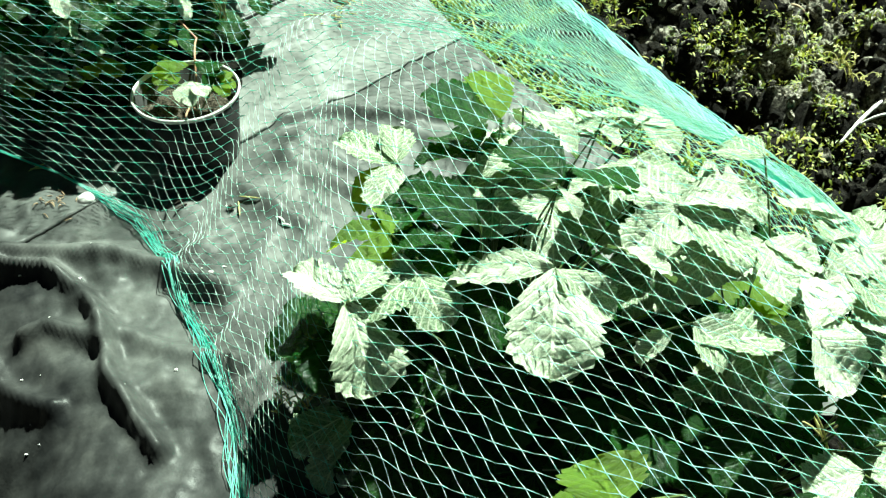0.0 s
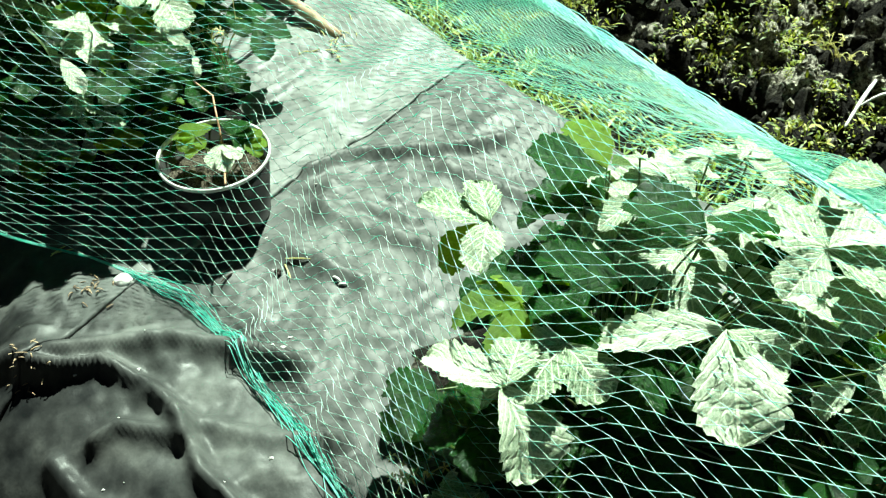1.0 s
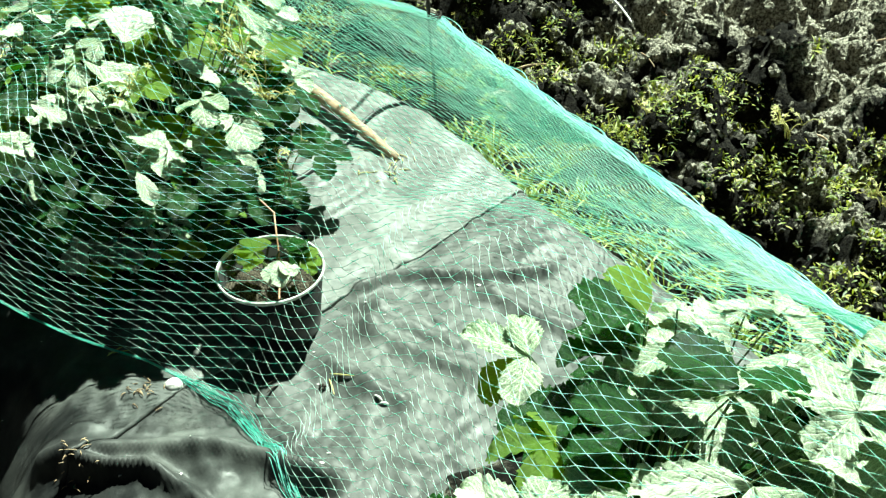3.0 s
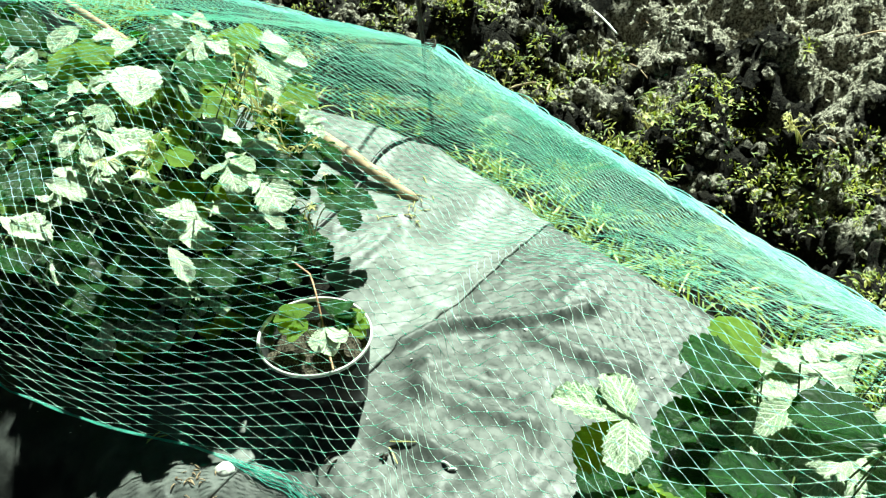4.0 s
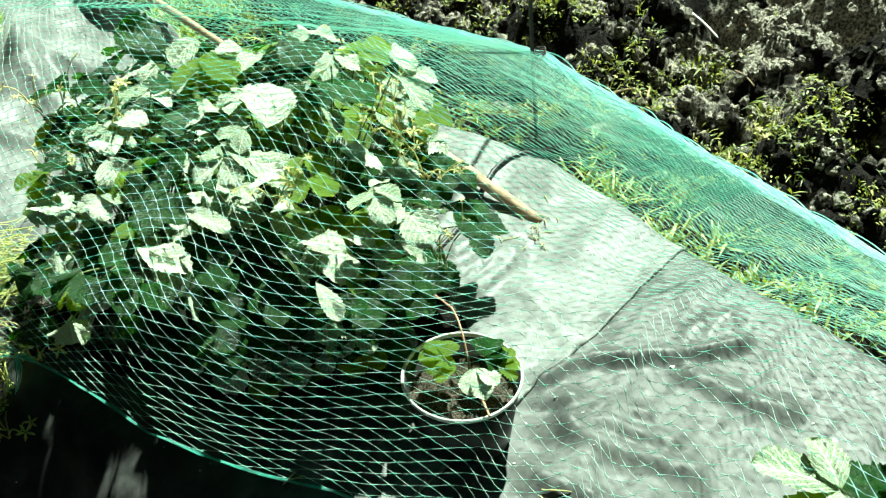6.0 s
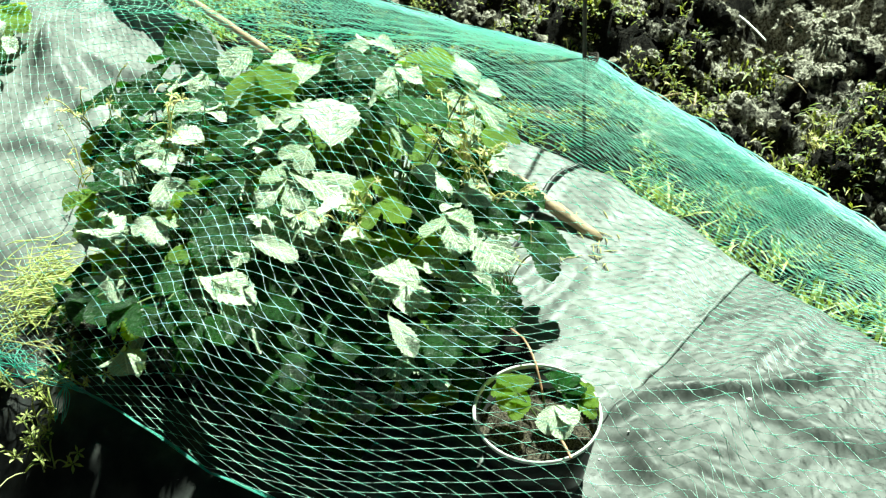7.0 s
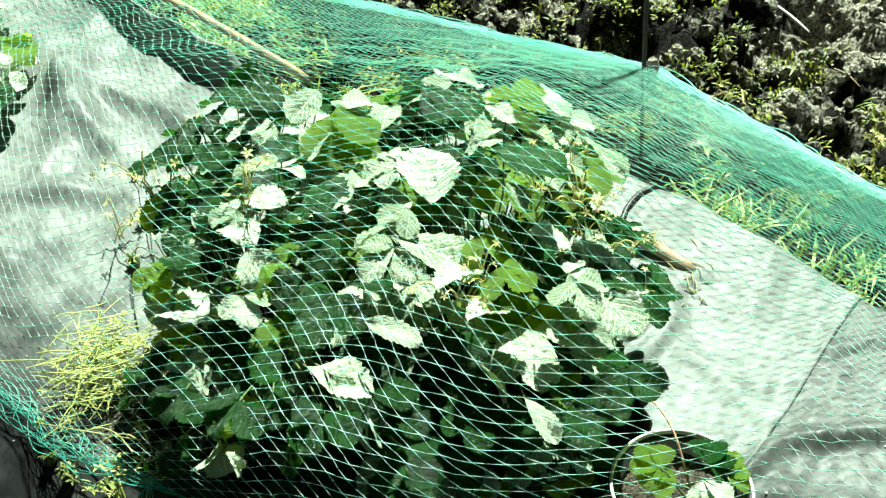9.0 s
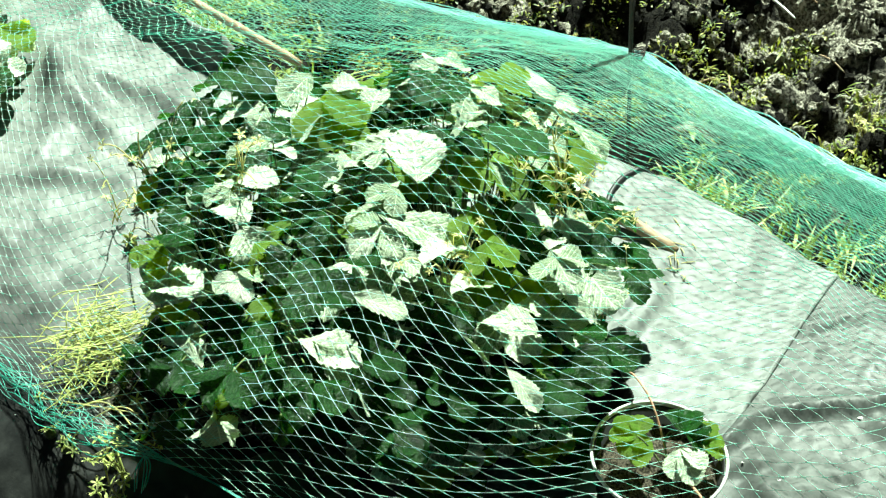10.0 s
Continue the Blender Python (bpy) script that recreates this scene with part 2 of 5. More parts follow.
def tubes(paths, radii, sides=5):
    """Verts and faces of tubes along paths (arrays of points), each with one radius or one for each point."""
    verts, faces, at = [], [], 0
    ang = np.arange(sides) * 2 * np.pi / sides
    for p, r in zip(paths, radii):
        p = np.asarray(p, float)
        if len(p) < 2:
            continue
        tan = np.gradient(p, axis=0)
        tan /= np.linalg.norm(tan, axis=1)[:, None] + 1e-9
        ref = np.where(np.abs(tan[:, 2:3]) > 0.9, [[1.0, 0, 0]], [[0, 0, 1.0]])
        a = np.cross(tan, ref)
        a /= np.linalg.norm(a, axis=1)[:, None] + 1e-9
        b = np.cross(tan, a)
        r = np.broadcast_to(np.asarray(r, float), (len(p),))
        ring = p[:, None] + r[:, None, None] * (np.cos(ang)[None, :, None] * a[:, None] + np.sin(ang)[None, :, None] * b[:, None])
        verts.append(ring.reshape(-1, 3))
        i = at + np.arange(len(p) - 1)[:, None] * sides
        j = np.arange(sides)[None]
        k = (j + 1) % sides
        faces.append(np.stack([i + j, i + k, i + sides + k, i + sides + j], -1).reshape(-1, 4))
        at += len(p) * sides
    return np.concatenate(verts), np.concatenate(faces)


def arc_path(a, b, lift, count=9, sway=(0, 0, 0)):
    a, b, sway = np.asarray(a, float), np.asarray(b, float), np.asarray(sway, float)
    t = np.linspace(0, 1, count)[:, None]
    return a + (b - a) * t + (np.array([0, 0, lift]) + sway) * np.sin(np.pi * t)


def smooth_step(a, b, x):
    t = np.clip((x - a) / (b - a), 0, 1)
    return t * t * (3 - 2 * t)


def waves(x, y, scale, seed, octaves=4):
    """Smooth noise from turned sines, about -1 to 1."""
    rng = np.random.default_rng(seed)
    out, amp = np.zeros_like(x, dtype=float), 0.0
    for o in range(octaves):
        for _ in range(5):
            th, ph, f = rng.uniform(0, np.pi * 2), rng.uniform(0, np.pi * 2), 2 ** o * rng.uniform(0.75, 1.35) / scale
            out += np.sin(2 * np.pi * f * (x * np.cos(th) + y * np.sin(th)) + ph) * 0.62 ** o
        amp += 0.62 ** o * 2.2
    return out / amp


# the bed runs along ALONG, and ACROSS points from the path to the dug soil
ALONG, ACROSS = np.array((-0.7, 0.714)), np.array((0.714, 0.7))
GROUND = -0.19
FILM_EDGE = [(1.25, 0.05), (0.9, 0.55), (0.69, 0.9), (0.5, 1.185), (0.355, 1.38), (0.225, 1.545), (0.1, 1.735), (-0.04, 1.95), (-0.3, 2.16), (-0.67, 2.354), (-1.0, 2.66), (-1.405, 3.1), (-1.9, 3.6)]
SEAM = [(-1.3, 0.05), (-0.694, 0.784), (-0.613, 0.872), (-0.541, 0.961), (-0.476, 1.034), (-0.29, 1.2), (-0.189, 1.295), (-0.079, 1.398), (-0.005, 1.472), (0.058, 1.53), (0.2, 1.65)]
FOLDS = [
    [(-0.218, 1.263), (-0.169, 1.3), (-0.119, 1.312), (-0.02, 1.304), (0.029, 1.294), (0.13, 1.31)],
    [(-0.311, 1.174), (-0.253, 1.087), (-0.19, 1.035), (-0.131, 0.992)],
    [(-0.297, 1.181), (-0.199, 1.162), (-0.083, 1.089), (-0.023, 1.06)],
    [(-0.199, 1.182), (-0.124, 1.169), (-0.044, 1.12)],
    [(-0.256, 1.235), (-0.17, 1.222), (-0.067, 1.183)],
    [(0.024, 1.251), (0.111, 1.185), (0.154, 1.166)],
    [(-0.006, 1.466), (0.059, 1.472), (0.111, 1.468)],
    [(-0.337, 1.477), (-0.274, 1.525), (-0.214, 1.58)],
    [(-0.324, 1.548), (-0.264, 1.578), (-0.214, 1.605)],
    [(-0.327, 1.611), (-0.278, 1.655), (-0.238, 1.671)],
    [(-0.219, 1.499), (-0.167, 1.399), (-0.148, 1.352)],
    [(-1.315, 2.459), (-1.264, 2.342), (-1.212, 2.256)],
    [(-1.315, 2.459), (-1.384, 2.616), (-1.461, 2.697)],
    [(-1.315, 2.459), (-1.293, 2.636), (-1.303, 2.871)],
    [(-1.254, 2.454), (-1.149, 2.386), (-1.046, 2.299)],
    [(-1.31, 2.408), (-1.295, 2.252), (-1.334, 2.185)],
    [(-1.479, 2.069), (-1.421, 2.11), (-1.316, 2.113), (-1.147, 2.091)],
    [(-1.545, 2.798), (-1.462, 2.822), (-1.365, 2.861)],
]
CREASES = [
    [(-0.618, 0.872), (-0.564, 0.858), (-0.508, 0.866), (-0.441, 0.824), (-0.4, 0.78), (-0.369, 0.72), (-0.348, 0.663), (-0.302, 0.609), (-0.25, 0.55)],
    [(-0.68, 0.9), (-0.625, 0.895), (-0.499, 0.902), (-0.415, 0.905), (-0.334, 0.878), (-0.236, 0.834)],
    [(-0.503, 0.741), (-0.475, 0.76), (-0.424, 0.742), (-0.381, 0.72)],
    [(-0.381, 0.752), (-0.354, 0.748), (-0.263, 0.714), (-0.184, 0.7)],
    [(-0.565, 0.728), (-0.518, 0.67), (-0.474, 0.641), (-0.417, 0.621)],
]

CANE_RIDGE = [(-1.55, 3.15), (-1.25, 2.8), (-0.96, 2.475)]


def to_bed(x, y):
    return x * ALONG[0] + y * ALONG[1], x * ACROSS[0] + y * ACROSS[1]


def bed_line(points):
    k, v = to_bed(*np.array(points).T)
    order = np.argsort(k)
    return k[order], v[order]


def distance_to(points, x, y):
    p = np.array(points)
    best = np.full(np.shape(x), 9.0)
    for a, b in zip(p[:-1], p[1:]):
        d = b - a
        t = np.clip(((x - a[0]) * d[0] + (y - a[1]) * d[1]) / (d @ d), 0, 1)
        best = np.minimum(best, np.hypot(x - a[0] - t * d[0], y - a[1] - t * d[1]))
    return best


PLANT_FRONT = [(0.4, -0.2), (0.15, 0.0), (-0.02, 0.25), (-0.12, 0.45), (-0.165, 0.6), (-0.24, 0.73), (-0.3, 0.81), (-0.38, 0.92), (-0.43, 0.995), (-0.48, 1.04), (-0.62, 1.105), (-0.77, 1.2), (-0.92, 1.33), (-1.03, 1.37), (-1.09, 1.42), (-1.15, 1.48), (-1.2, 1.54), (-1.34, 1.66), (-1.7, 2.0), (-2.3, 2.6)]
# the net's hem: on the film by the pebble, hanging free before the big plants
HEM = [(0.4, -0.2, 0.006), (0.15, 0.0, 0.006), (-0.02, 0.25, 0.006), (-0.12, 0.45, 0.006), (-0.165, 0.6, 0.006), (-0.235, 0.74, 0.01), (-0.281, 0.807, 0.012), (-0.316, 0.873, 0.012), (-0.376, 0.957, 0.012), (-0.405, 0.993, 0.012), (-0.45, 1.02, 0.014), (-0.493, 1.045, 0.018), (-0.55, 1.065, 0.04), (-0.615, 1.074, 0.06), (-0.68, 1.085, 0.085), (-0.73, 1.09, 0.115), (-0.8, 1.11, 0.16), (-0.9, 1.19, 0.17), (-0.98, 1.265, 0.15), (-1.037, 1.318, 0.118), (-1.138, 1.41, 0.07), (-1.219, 1.502, 0.03), (-1.294, 1.588, 0.012), (-1.45, 1.75, 0.02), (-1.7, 2.0, 0.03), (-2.3, 2.6, 0.04)]
KNEES = [(-0.57, 1.085, 0.21), (-0.653, 1.119, 0.293), (-0.74, 1.14, 0.32), (-0.83, 1.18, 0.31), (-0.93, 1.25, 0.27), (-1.0, 1.32, 0.2)]
EDGE_K, EDGE_V = bed_line(FILM_EDGE)


def film_height(x, y):
    """The film on the bed: slack folds, creases across the bed, a bank to the ground at the far edge, a rounded shoulder to the path."""
    x, y = np.asarray(x, float), np.asarray(y, float)
    k, v = to_bed(x, y)
    over = v - np.interp(k, EDGE_K, EDGE_V)
    slack = (0.0035 + 0.003 * smooth_step(0.95, 1.1, k) + 0.004 * smooth_step(1.7, 2.1, k)) * waves(k * 1.0, v * 0.4, 0.34, 3, 2) + 0.0021 * waves(k, v * 0.45, 0.085, 5, 2) + 0.0013 * waves(k, v * 0.6, 0.035, 6, 2)
    folds = (0.005 - 0.002 * smooth_step(1.3, 1.7, k)) * np.maximum(0, waves(k * 1.0 + 0.2 * np.sin(v * 5), v * 0.22, 0.2, 8, 2) - 0.2) ** 1.3
    near = smooth_step(-0.25, 0.25, 0.75 - v)
    folds += near * 0.008 * np.maximum(0, waves(x * 0.45, y, 0.17, 12, 2))
    folds += near * 0.004 * waves(x * 0.7 + 0.3 * y, y, 0.1, 17, 3) * np.maximum(0.15, waves(x, y, 0.3, 18, 1) + 0.4)
    for i, fold in enumerate(FOLDS):
        high, wide = (0.021, 0.017, 0.019, 0.015, 0.011, 0.016, 0.008, 0.016, 0.016, 0.015, 0.009, 0.036, 0.026, 0.022, 0.024, 0.028, 0.02, 0.02)[i], (0.014, 0.017, 0.017, 0.015, 0.015, 0.02, 0.012, 0.013, 0.013, 0.014, 0.02, 0.032, 0.055, 0.045, 0.03, 0.04, 0.03, 0.04)[i]
        folds = folds + high * np.exp(-(distance_to(fold, x, y) / wide) ** 2)
    ridge = distance_to(CANE_RIDGE, x, y)
    folds = folds + 0.07 * np.exp(-(ridge / 0.03) ** 2)
    bead = 0.0
    for i, crease in enumerate(CREASES):
        bead = bead + (0.031, 0.031, 0.022, 0.023, 0.022)[i] * np.exp(-(distance_to(crease, x, y) / (0.0125, 0.019, 0.013, 0.018, 0.015)[i]) ** 2) * (1 + 0.15 * waves(x, y, 0.2, 14, 1))
    pot = np.hypot(x + 0.352, y - 1.183)
    flat = smooth_step(0.08, 0.17, pot)
    rise = 0.07 * smooth_step(2.0, 3.2, k) + 0.02 * smooth_step(0.15, -0.1, over) * smooth_step(0.9, 1.3, v)
    bank = np.maximum(smooth_step(-0.11, 0.03, over), np.maximum(smooth_step(-1.5, -1.72, over), np.maximum(smooth_step(-1.35, -1.6, k), smooth_step(4.6, 4.85, k))))
    d = np.maximum(0, 0.21 + 0.1 * smooth_step(1.0, 1.3, k) * smooth_step(1.75, 1.55, k) - v + 0.03 * waves(k, v * 0, 0.5, 19, 2))
    shoulder = np.minimum(np.where(d < 0.24, 1.6 * d * d / 0.48, 0.192 + 1.6 * (d - 0.24)), 0.193)
    return np.maximum((slack + folds + bead) * flat + rise + 0.003 - (0.193 + rise) * bank - shoulder, GROUND + 0.002)


def soil_height(x, y):
    x, y = np.asarray(x, float), np.asarray(y, float)
    k, v = to_bed(x, y)
    dug = smooth_step(0.15, 0.5, v - np.interp(k, EDGE_K, EDGE_V))
    lumps = 0.05 * waves(x, y, 0.6, 21, 1) + 0.048 * waves(x, y, 0.24, 22, 1) + 0.016 * waves(x, y, 0.08, 23, 1)
    far = smooth_step(30, 8, np.hypot(x, y - 2))
    return GROUND - 0.01 - 0.05 * smooth_step(-0.1, -0.3, v - np.interp(k, EDGE_K, EDGE_V)) * smooth_step(-1.8, -1.6, v - np.interp(k, EDGE_K, EDGE_V)) + (0.25 + 0.75 * dug) * lumps * far


# ---- ground, film ----
def spread(lo, hi, fine_lo, fine_hi, step, growth=1.18):
    mid = list(np.arange(fine_lo, fine_hi + step / 2, step))
    for end, sign in ((hi, 1), (lo, -1)):
        d, p = step, mid[-1] if sign > 0 else mid[0]
        side = []
        while sign * (end - p) > 0:
            d *= growth
            p = p + sign * d
            side.append(p)
        mid = mid + side if sign > 0 else side[::-1] + mid
    return np.array(mid)


def grid_faces(rows, cols, keep=None):
    i = np.arange(rows - 1)[:, None] * cols + np.arange(cols - 1)[None]
    f = np.stack([i, i + 1, i + cols + 1, i + cols], -1).reshape(-1, 4)
    return f if keep is None else f[keep.reshape(-1)[f].all(1)]


def build_ground():
    gx, gy = spread(-600, 600, -1.0, 2.1, 0.016), spread(-600, 600, 0.6, 4.6, 0.016)
    X, Y = np.meshgrid(gx, gy)
    Z = soil_height(X, Y)
    ob = new("ground", mesh_of("ground", np.stack([X, Y, Z], -1).reshape(-1, 3), grid_faces(*X.shape), SOIL))
    tagged(ob, "dry grey-brown dug garden soil with crumbly clods", "soil", kind="structure")


def build_film(name, left, lift, label):
    """One sheet of film; the left one laps over the other at the seam."""
    k0 = np.concatenate([np.arange(-1.62, 0.5, 0.012), np.arange(0.5, 1.15, 0.005), np.arange(1.15, 4.88, 0.012)])
    w0 = np.concatenate([np.arange(-1.74, -1.32, 0.012), np.arange(-1.32, -0.7, 0.006), np.arange(-0.7, 0.03, 0.01)])
    K, W = np.meshgrid(k0, w0)
    V = W + np.interp(K, EDGE_K, EDGE_V)
    det = ALONG[0] * ACROSS[1] - ALONG[1] * ACROSS[0]
    X = (K * ACROSS[1] - V * ALONG[1]) / det
    Y = (V * ALONG[0] - K * ACROSS[0]) / det
    sk, sv = bed_line(SEAM)
    order = np.argsort(sv)
    off = K - np.interp(V, sv[order], sk[order])
    keep = off > -0.0048 if left else off < 0.08
    if left:
        K = np.where(off < 0, K - off, K)
        X = (K * ACROSS[1] - V * ALONG[1]) / det
        Y = (V * ALONG[0] - K * ACROSS[0]) / det
    Z = film_height(X, Y) + lift
    if left:
        Z = Z + 0.0065 * (off > 0.0004) * np.exp(-(off / 0.016) ** 2) * (0.6 + 0.6 * np.maximum(-0.5, waves(X, Y, 0.16, 31, 2)))
    idx = np.where(keep.reshape(-1))[0]
    remap = np.full(keep.size, -1)
    remap[idx] = np.arange(len(idx))
    f = remap[grid_faces(*X.shape, keep)]
    film = FILM_GLARE if left else FILM
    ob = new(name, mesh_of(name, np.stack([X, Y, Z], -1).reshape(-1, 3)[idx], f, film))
    solid = ob.modifiers.new("thickness", "SOLIDIFY")
    solid.thickness, solid.offset = 0.0006, -1
    return tagged(ob, label, "mulch film", "film sheets", "structure")


build_ground()
build_film("mulch_film", False, 0.0, "wrinkled black plastic mulch film with dust and a painted sheen")
build_film("mulch_film", True, 0.0012, "black plastic mulch film lapped over its neighbour, sun glare painted pale")


# ---- leaves ----
def leaflet_mesh(seed, mat, teeth=9):
    """A toothed strawberry leaflet, 1 long and 1 wide, with a folded midrib and corrugated side veins."""
    rng = random.Random(seed)
    rows, cols = 31, 9
    fold, bend, wob = rng.uniform(0.0, 0.22), rng.uniform(0.0, 0.26), rng.uniform(0.03, 0.08)
    ph = rng.uniform(0, 6.28)
    V, U = np.meshgrid(np.linspace(0, 1, rows), np.linspace(-1, 1, cols), indexing="ij")
    shape = (1 - np.abs(2 * V ** 1.35 - 1) ** 2.3) ** 0.62
    saw = 1 + 0.2 * (((V * teeth) % 1.0) - 0.6) * smooth_step(0.18, 0.35, V)
    half = 0.5 * shape * np.where(np.abs(U) > 0.93, saw, 1)
    X = U * half
    Y = V + 0.05 * np.abs(U) * np.sin(np.pi * V) + 0.02 * (np.abs(U) > 0.93) * ((V * teeth) % 1.0 - 0.4)
    Z = fold * np.abs(X) - bend * V ** 2 + 0.045 * np.abs(np.sin((V - 0.375 * np.abs(U)) * 22.0)) * np.minimum(1, np.abs(U) * 4) * shape
    Z += wob * np.sin(V * 7 + ph) * np.sign(U) * U * U + 0.03 * np.sin(U * 3 + V * 5 + ph)
    uv = np.stack([0.5 + 0.5 * U, V], -1).reshape(-1, 2)
    return mesh_of("leaflet", np.stack([X, Y, Z], -1).reshape(-1, 3), grid_faces(rows, cols), mat, uvs=uv)


SHADE_LEAFLETS = [leaflet_mesh(s, SHADE_LEAF) for s in range(9)]
GLARE_LEAFLETS = [leaflet_mesh(s + 20, GLARE_LEAF) for s in range(6)]
YOUNG_LEAFLETS = [leaflet_mesh(s + 40, YOUNG, 7) for s in range(4)]


def put_leaflet(parent, base, tip, width, rng, young=False, up=None):
    base, tip = Vector(base), Vector(tip)
    d = tip - base
    length = d.length
    y = d.normalized()
    u = Vector(up) if up else Vector((rng.uniform(-0.3, 0.35), rng.uniform(-0.3, 0.35), 1))
    x = y.cross(u).normalized()
    z = x.cross(y)
    m = Matrix((x, y, z)).transposed().to_4x4()
    m.translation = base
    me = rng.choice({0: SHADE_LEAFLETS, 1: YOUNG_LEAFLETS, 2: GLARE_LEAFLETS}[int(young)])
    ob = part("leaflet", me, parent)
    ob.matrix_basis = Matrix.Translation(-parent.parent.location) @ m @ Matrix.Diagonal((width, length, 0.5 * (width + length), 1))
    return ob


def add_leaf(plant, crown, hub, leaflets, rng, young=False, stalk_r=0.0015, up=None):
    """A leaf: its stalk from the crown to the hub, and leaflets (tip, width) on the hub."""
    crown, hub = np.array(crown, float), np.array(hub, float)
    flat = np.linalg.norm((hub - crown)[:2])
    path = arc_path(crown, hub, 0.12 * flat + 0.02, 9, (rng.uniform(-0.02, 0.02), rng.uniform(-0.02, 0.02), 0))
    origin = np.array(plant.location)
    leaf = part("leaf", mesh_of("leaf", *tubes([path - origin], [np.linspace(stalk_r * 1.3, stalk_r * 0.8, 9)]), STALK), plant)
    for tip, width in leaflets:
        put_leaflet(leaf, hub, tip, width, rng, young, up)
    return leaf


def trifoliate(hub, heading, size, rng, droop=0.3):
    out = []
    for turn, s in ((0, 1.0), (1.25, 0.88), (-1.25, 0.88)):
        a = heading + turn + rng.uniform(-0.15, 0.15)
        out.append(((hub[0] + math.cos(a) * size * s, hub[1] + math.sin(a) * size * s, hub[2] - size * droop * rng.uniform(0.3, 1.4)), size * s * rng.uniform(0.72, 0.9)))
    return out


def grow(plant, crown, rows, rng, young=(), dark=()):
    """Leaves from rows of hub, leaflet tip and width; most have the pale painted glare."""
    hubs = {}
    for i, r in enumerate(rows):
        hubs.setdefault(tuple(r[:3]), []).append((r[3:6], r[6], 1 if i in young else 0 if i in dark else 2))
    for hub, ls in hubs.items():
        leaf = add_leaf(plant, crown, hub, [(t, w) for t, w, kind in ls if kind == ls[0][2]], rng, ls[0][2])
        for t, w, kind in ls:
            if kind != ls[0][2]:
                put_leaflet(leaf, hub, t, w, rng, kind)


HEM_K, HEM_V = bed_line(PLANT_FRONT)


def fill(plant, crown, mid, count, reach, low, high, rng, size=(0.045, 0.075), squash=1.0, lean_in=0.12, kinds=None):
    for i in range(count):
        a, d = rng.uniform(0, 6.283), reach * math.sqrt(rng.uniform(0.02, 1))
        if math.hypot(mid[0] + math.cos(a) * d + 0.33, mid[1] + math.sin(a) * d * squash - 1.15) < 0.17 or mid[0] + math.cos(a) * d < (-0.95 if mid[1] + math.sin(a) * d * squash < 1.45 else -0.98) and mid[1] < 2:
            continue
        if math.hypot(mid[0] + math.cos(a) * d - 0.01, mid[1] + math.sin(a) * d * squash - 0.8) < 0.1:
            continue
        hk, hv = to_bed(mid[0] + math.cos(a) * d, mid[1] + math.sin(a) * d * squash)
        room = hv - np.interp(hk, HEM_K, HEM_V)
        if room < (0.3 if mid[1] < 1 and mid[0] + math.cos(a) * d > 0.1 else lean_in) and mid[1] < 2:
            continue
        hub = (mid[0] + math.cos(a) * d, mid[1] + math.sin(a) * d * squash, rng.uniform(low, high) * (1 - 0.2 * (d / reach) ** 2))
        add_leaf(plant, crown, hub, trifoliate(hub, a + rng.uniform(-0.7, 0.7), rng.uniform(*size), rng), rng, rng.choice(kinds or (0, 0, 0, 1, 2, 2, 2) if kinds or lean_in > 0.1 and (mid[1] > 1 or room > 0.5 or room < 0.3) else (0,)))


RIGHT_A = [
    (0.23, 0.518, 0.395, 0.23, 0.419, 0.352, 0.095),
    (0.23, 0.518, 0.395, 0.1, 0.61, 0.295, 0.061),
    (0.23, 0.518, 0.395, 0.288, 0.48, 0.373, 0.045),
    (0.018, 0.53, 0.323, 0.058, 0.461, 0.258, 0.087),
    (0.018, 0.526, 0.323, -0.043, 0.633, 0.084, 0.052),
    (0.023, 0.529, 0.323, -0.052, 0.601, 0.299, 0.052),
    (0.023, 0.529, 0.323, 0.044, 0.584, 0.337, 0.052),
    (-0.051, 0.614, 0.132, -0.108, 0.644, 0.109, 0.042),
    (0.174, 0.775, 0.38, 0.085, 0.775, 0.425, 0.085),
    (0.172, 0.783, 0.38, 0.15, 0.85, 0.41, 0.06),
    (0.042, 0.822, 0.275, 0.02, 0.752, 0.268, 0.058),
    (0.042, 0.822, 0.275, -0.042, 0.876, 0.272, 0.06),
    (0.042, 0.822, 0.275, 0.035, 0.89, 0.292, 0.05),
    (0.043, 0.82, 0.27, -0.03, 0.815, 0.215, 0.055),
    (0.155, 0.617, 0.36, 0.072, 0.643, 0.4, 0.072),
]
RIGHT_B = [
    (0.235, 0.622, 0.412, 0.17, 0.675, 0.36, 0.03),
    (0.233, 0.622, 0.412, 0.261, 0.606, 0.386, 0.024),
    (0.197, 0.745, 0.423, 0.267, 0.718, 0.389, 0.051),
    (0.355, 0.599, 0.409, 0.295, 0.675, 0.4, 0.078),
    (0.355, 0.599, 0.409, 0.434, 0.628, 0.416, 0.054),
    (0.355, 0.599, 0.409, 0.428, 0.543, 0.393, 0.06),
    (0.355, 0.599, 0.409, 0.302, 0.561, 0.384, 0.054),
    (0.28, 0.542, 0.405, 0.356, 0.536, 0.38, 0.034),
    (0.338, 0.461, 0.372, 0.306, 0.459, 0.332, 0.034),
    (0.358, 0.466, 0.381, 0.402, 0.445, 0.362, 0.062),
    (0.24, 0.63, 0.412, 0.178, 0.713, 0.415, 0.069),
    (0.315, 0.618, 0.407, 0.267, 0.686, 0.404, 0.066),
]
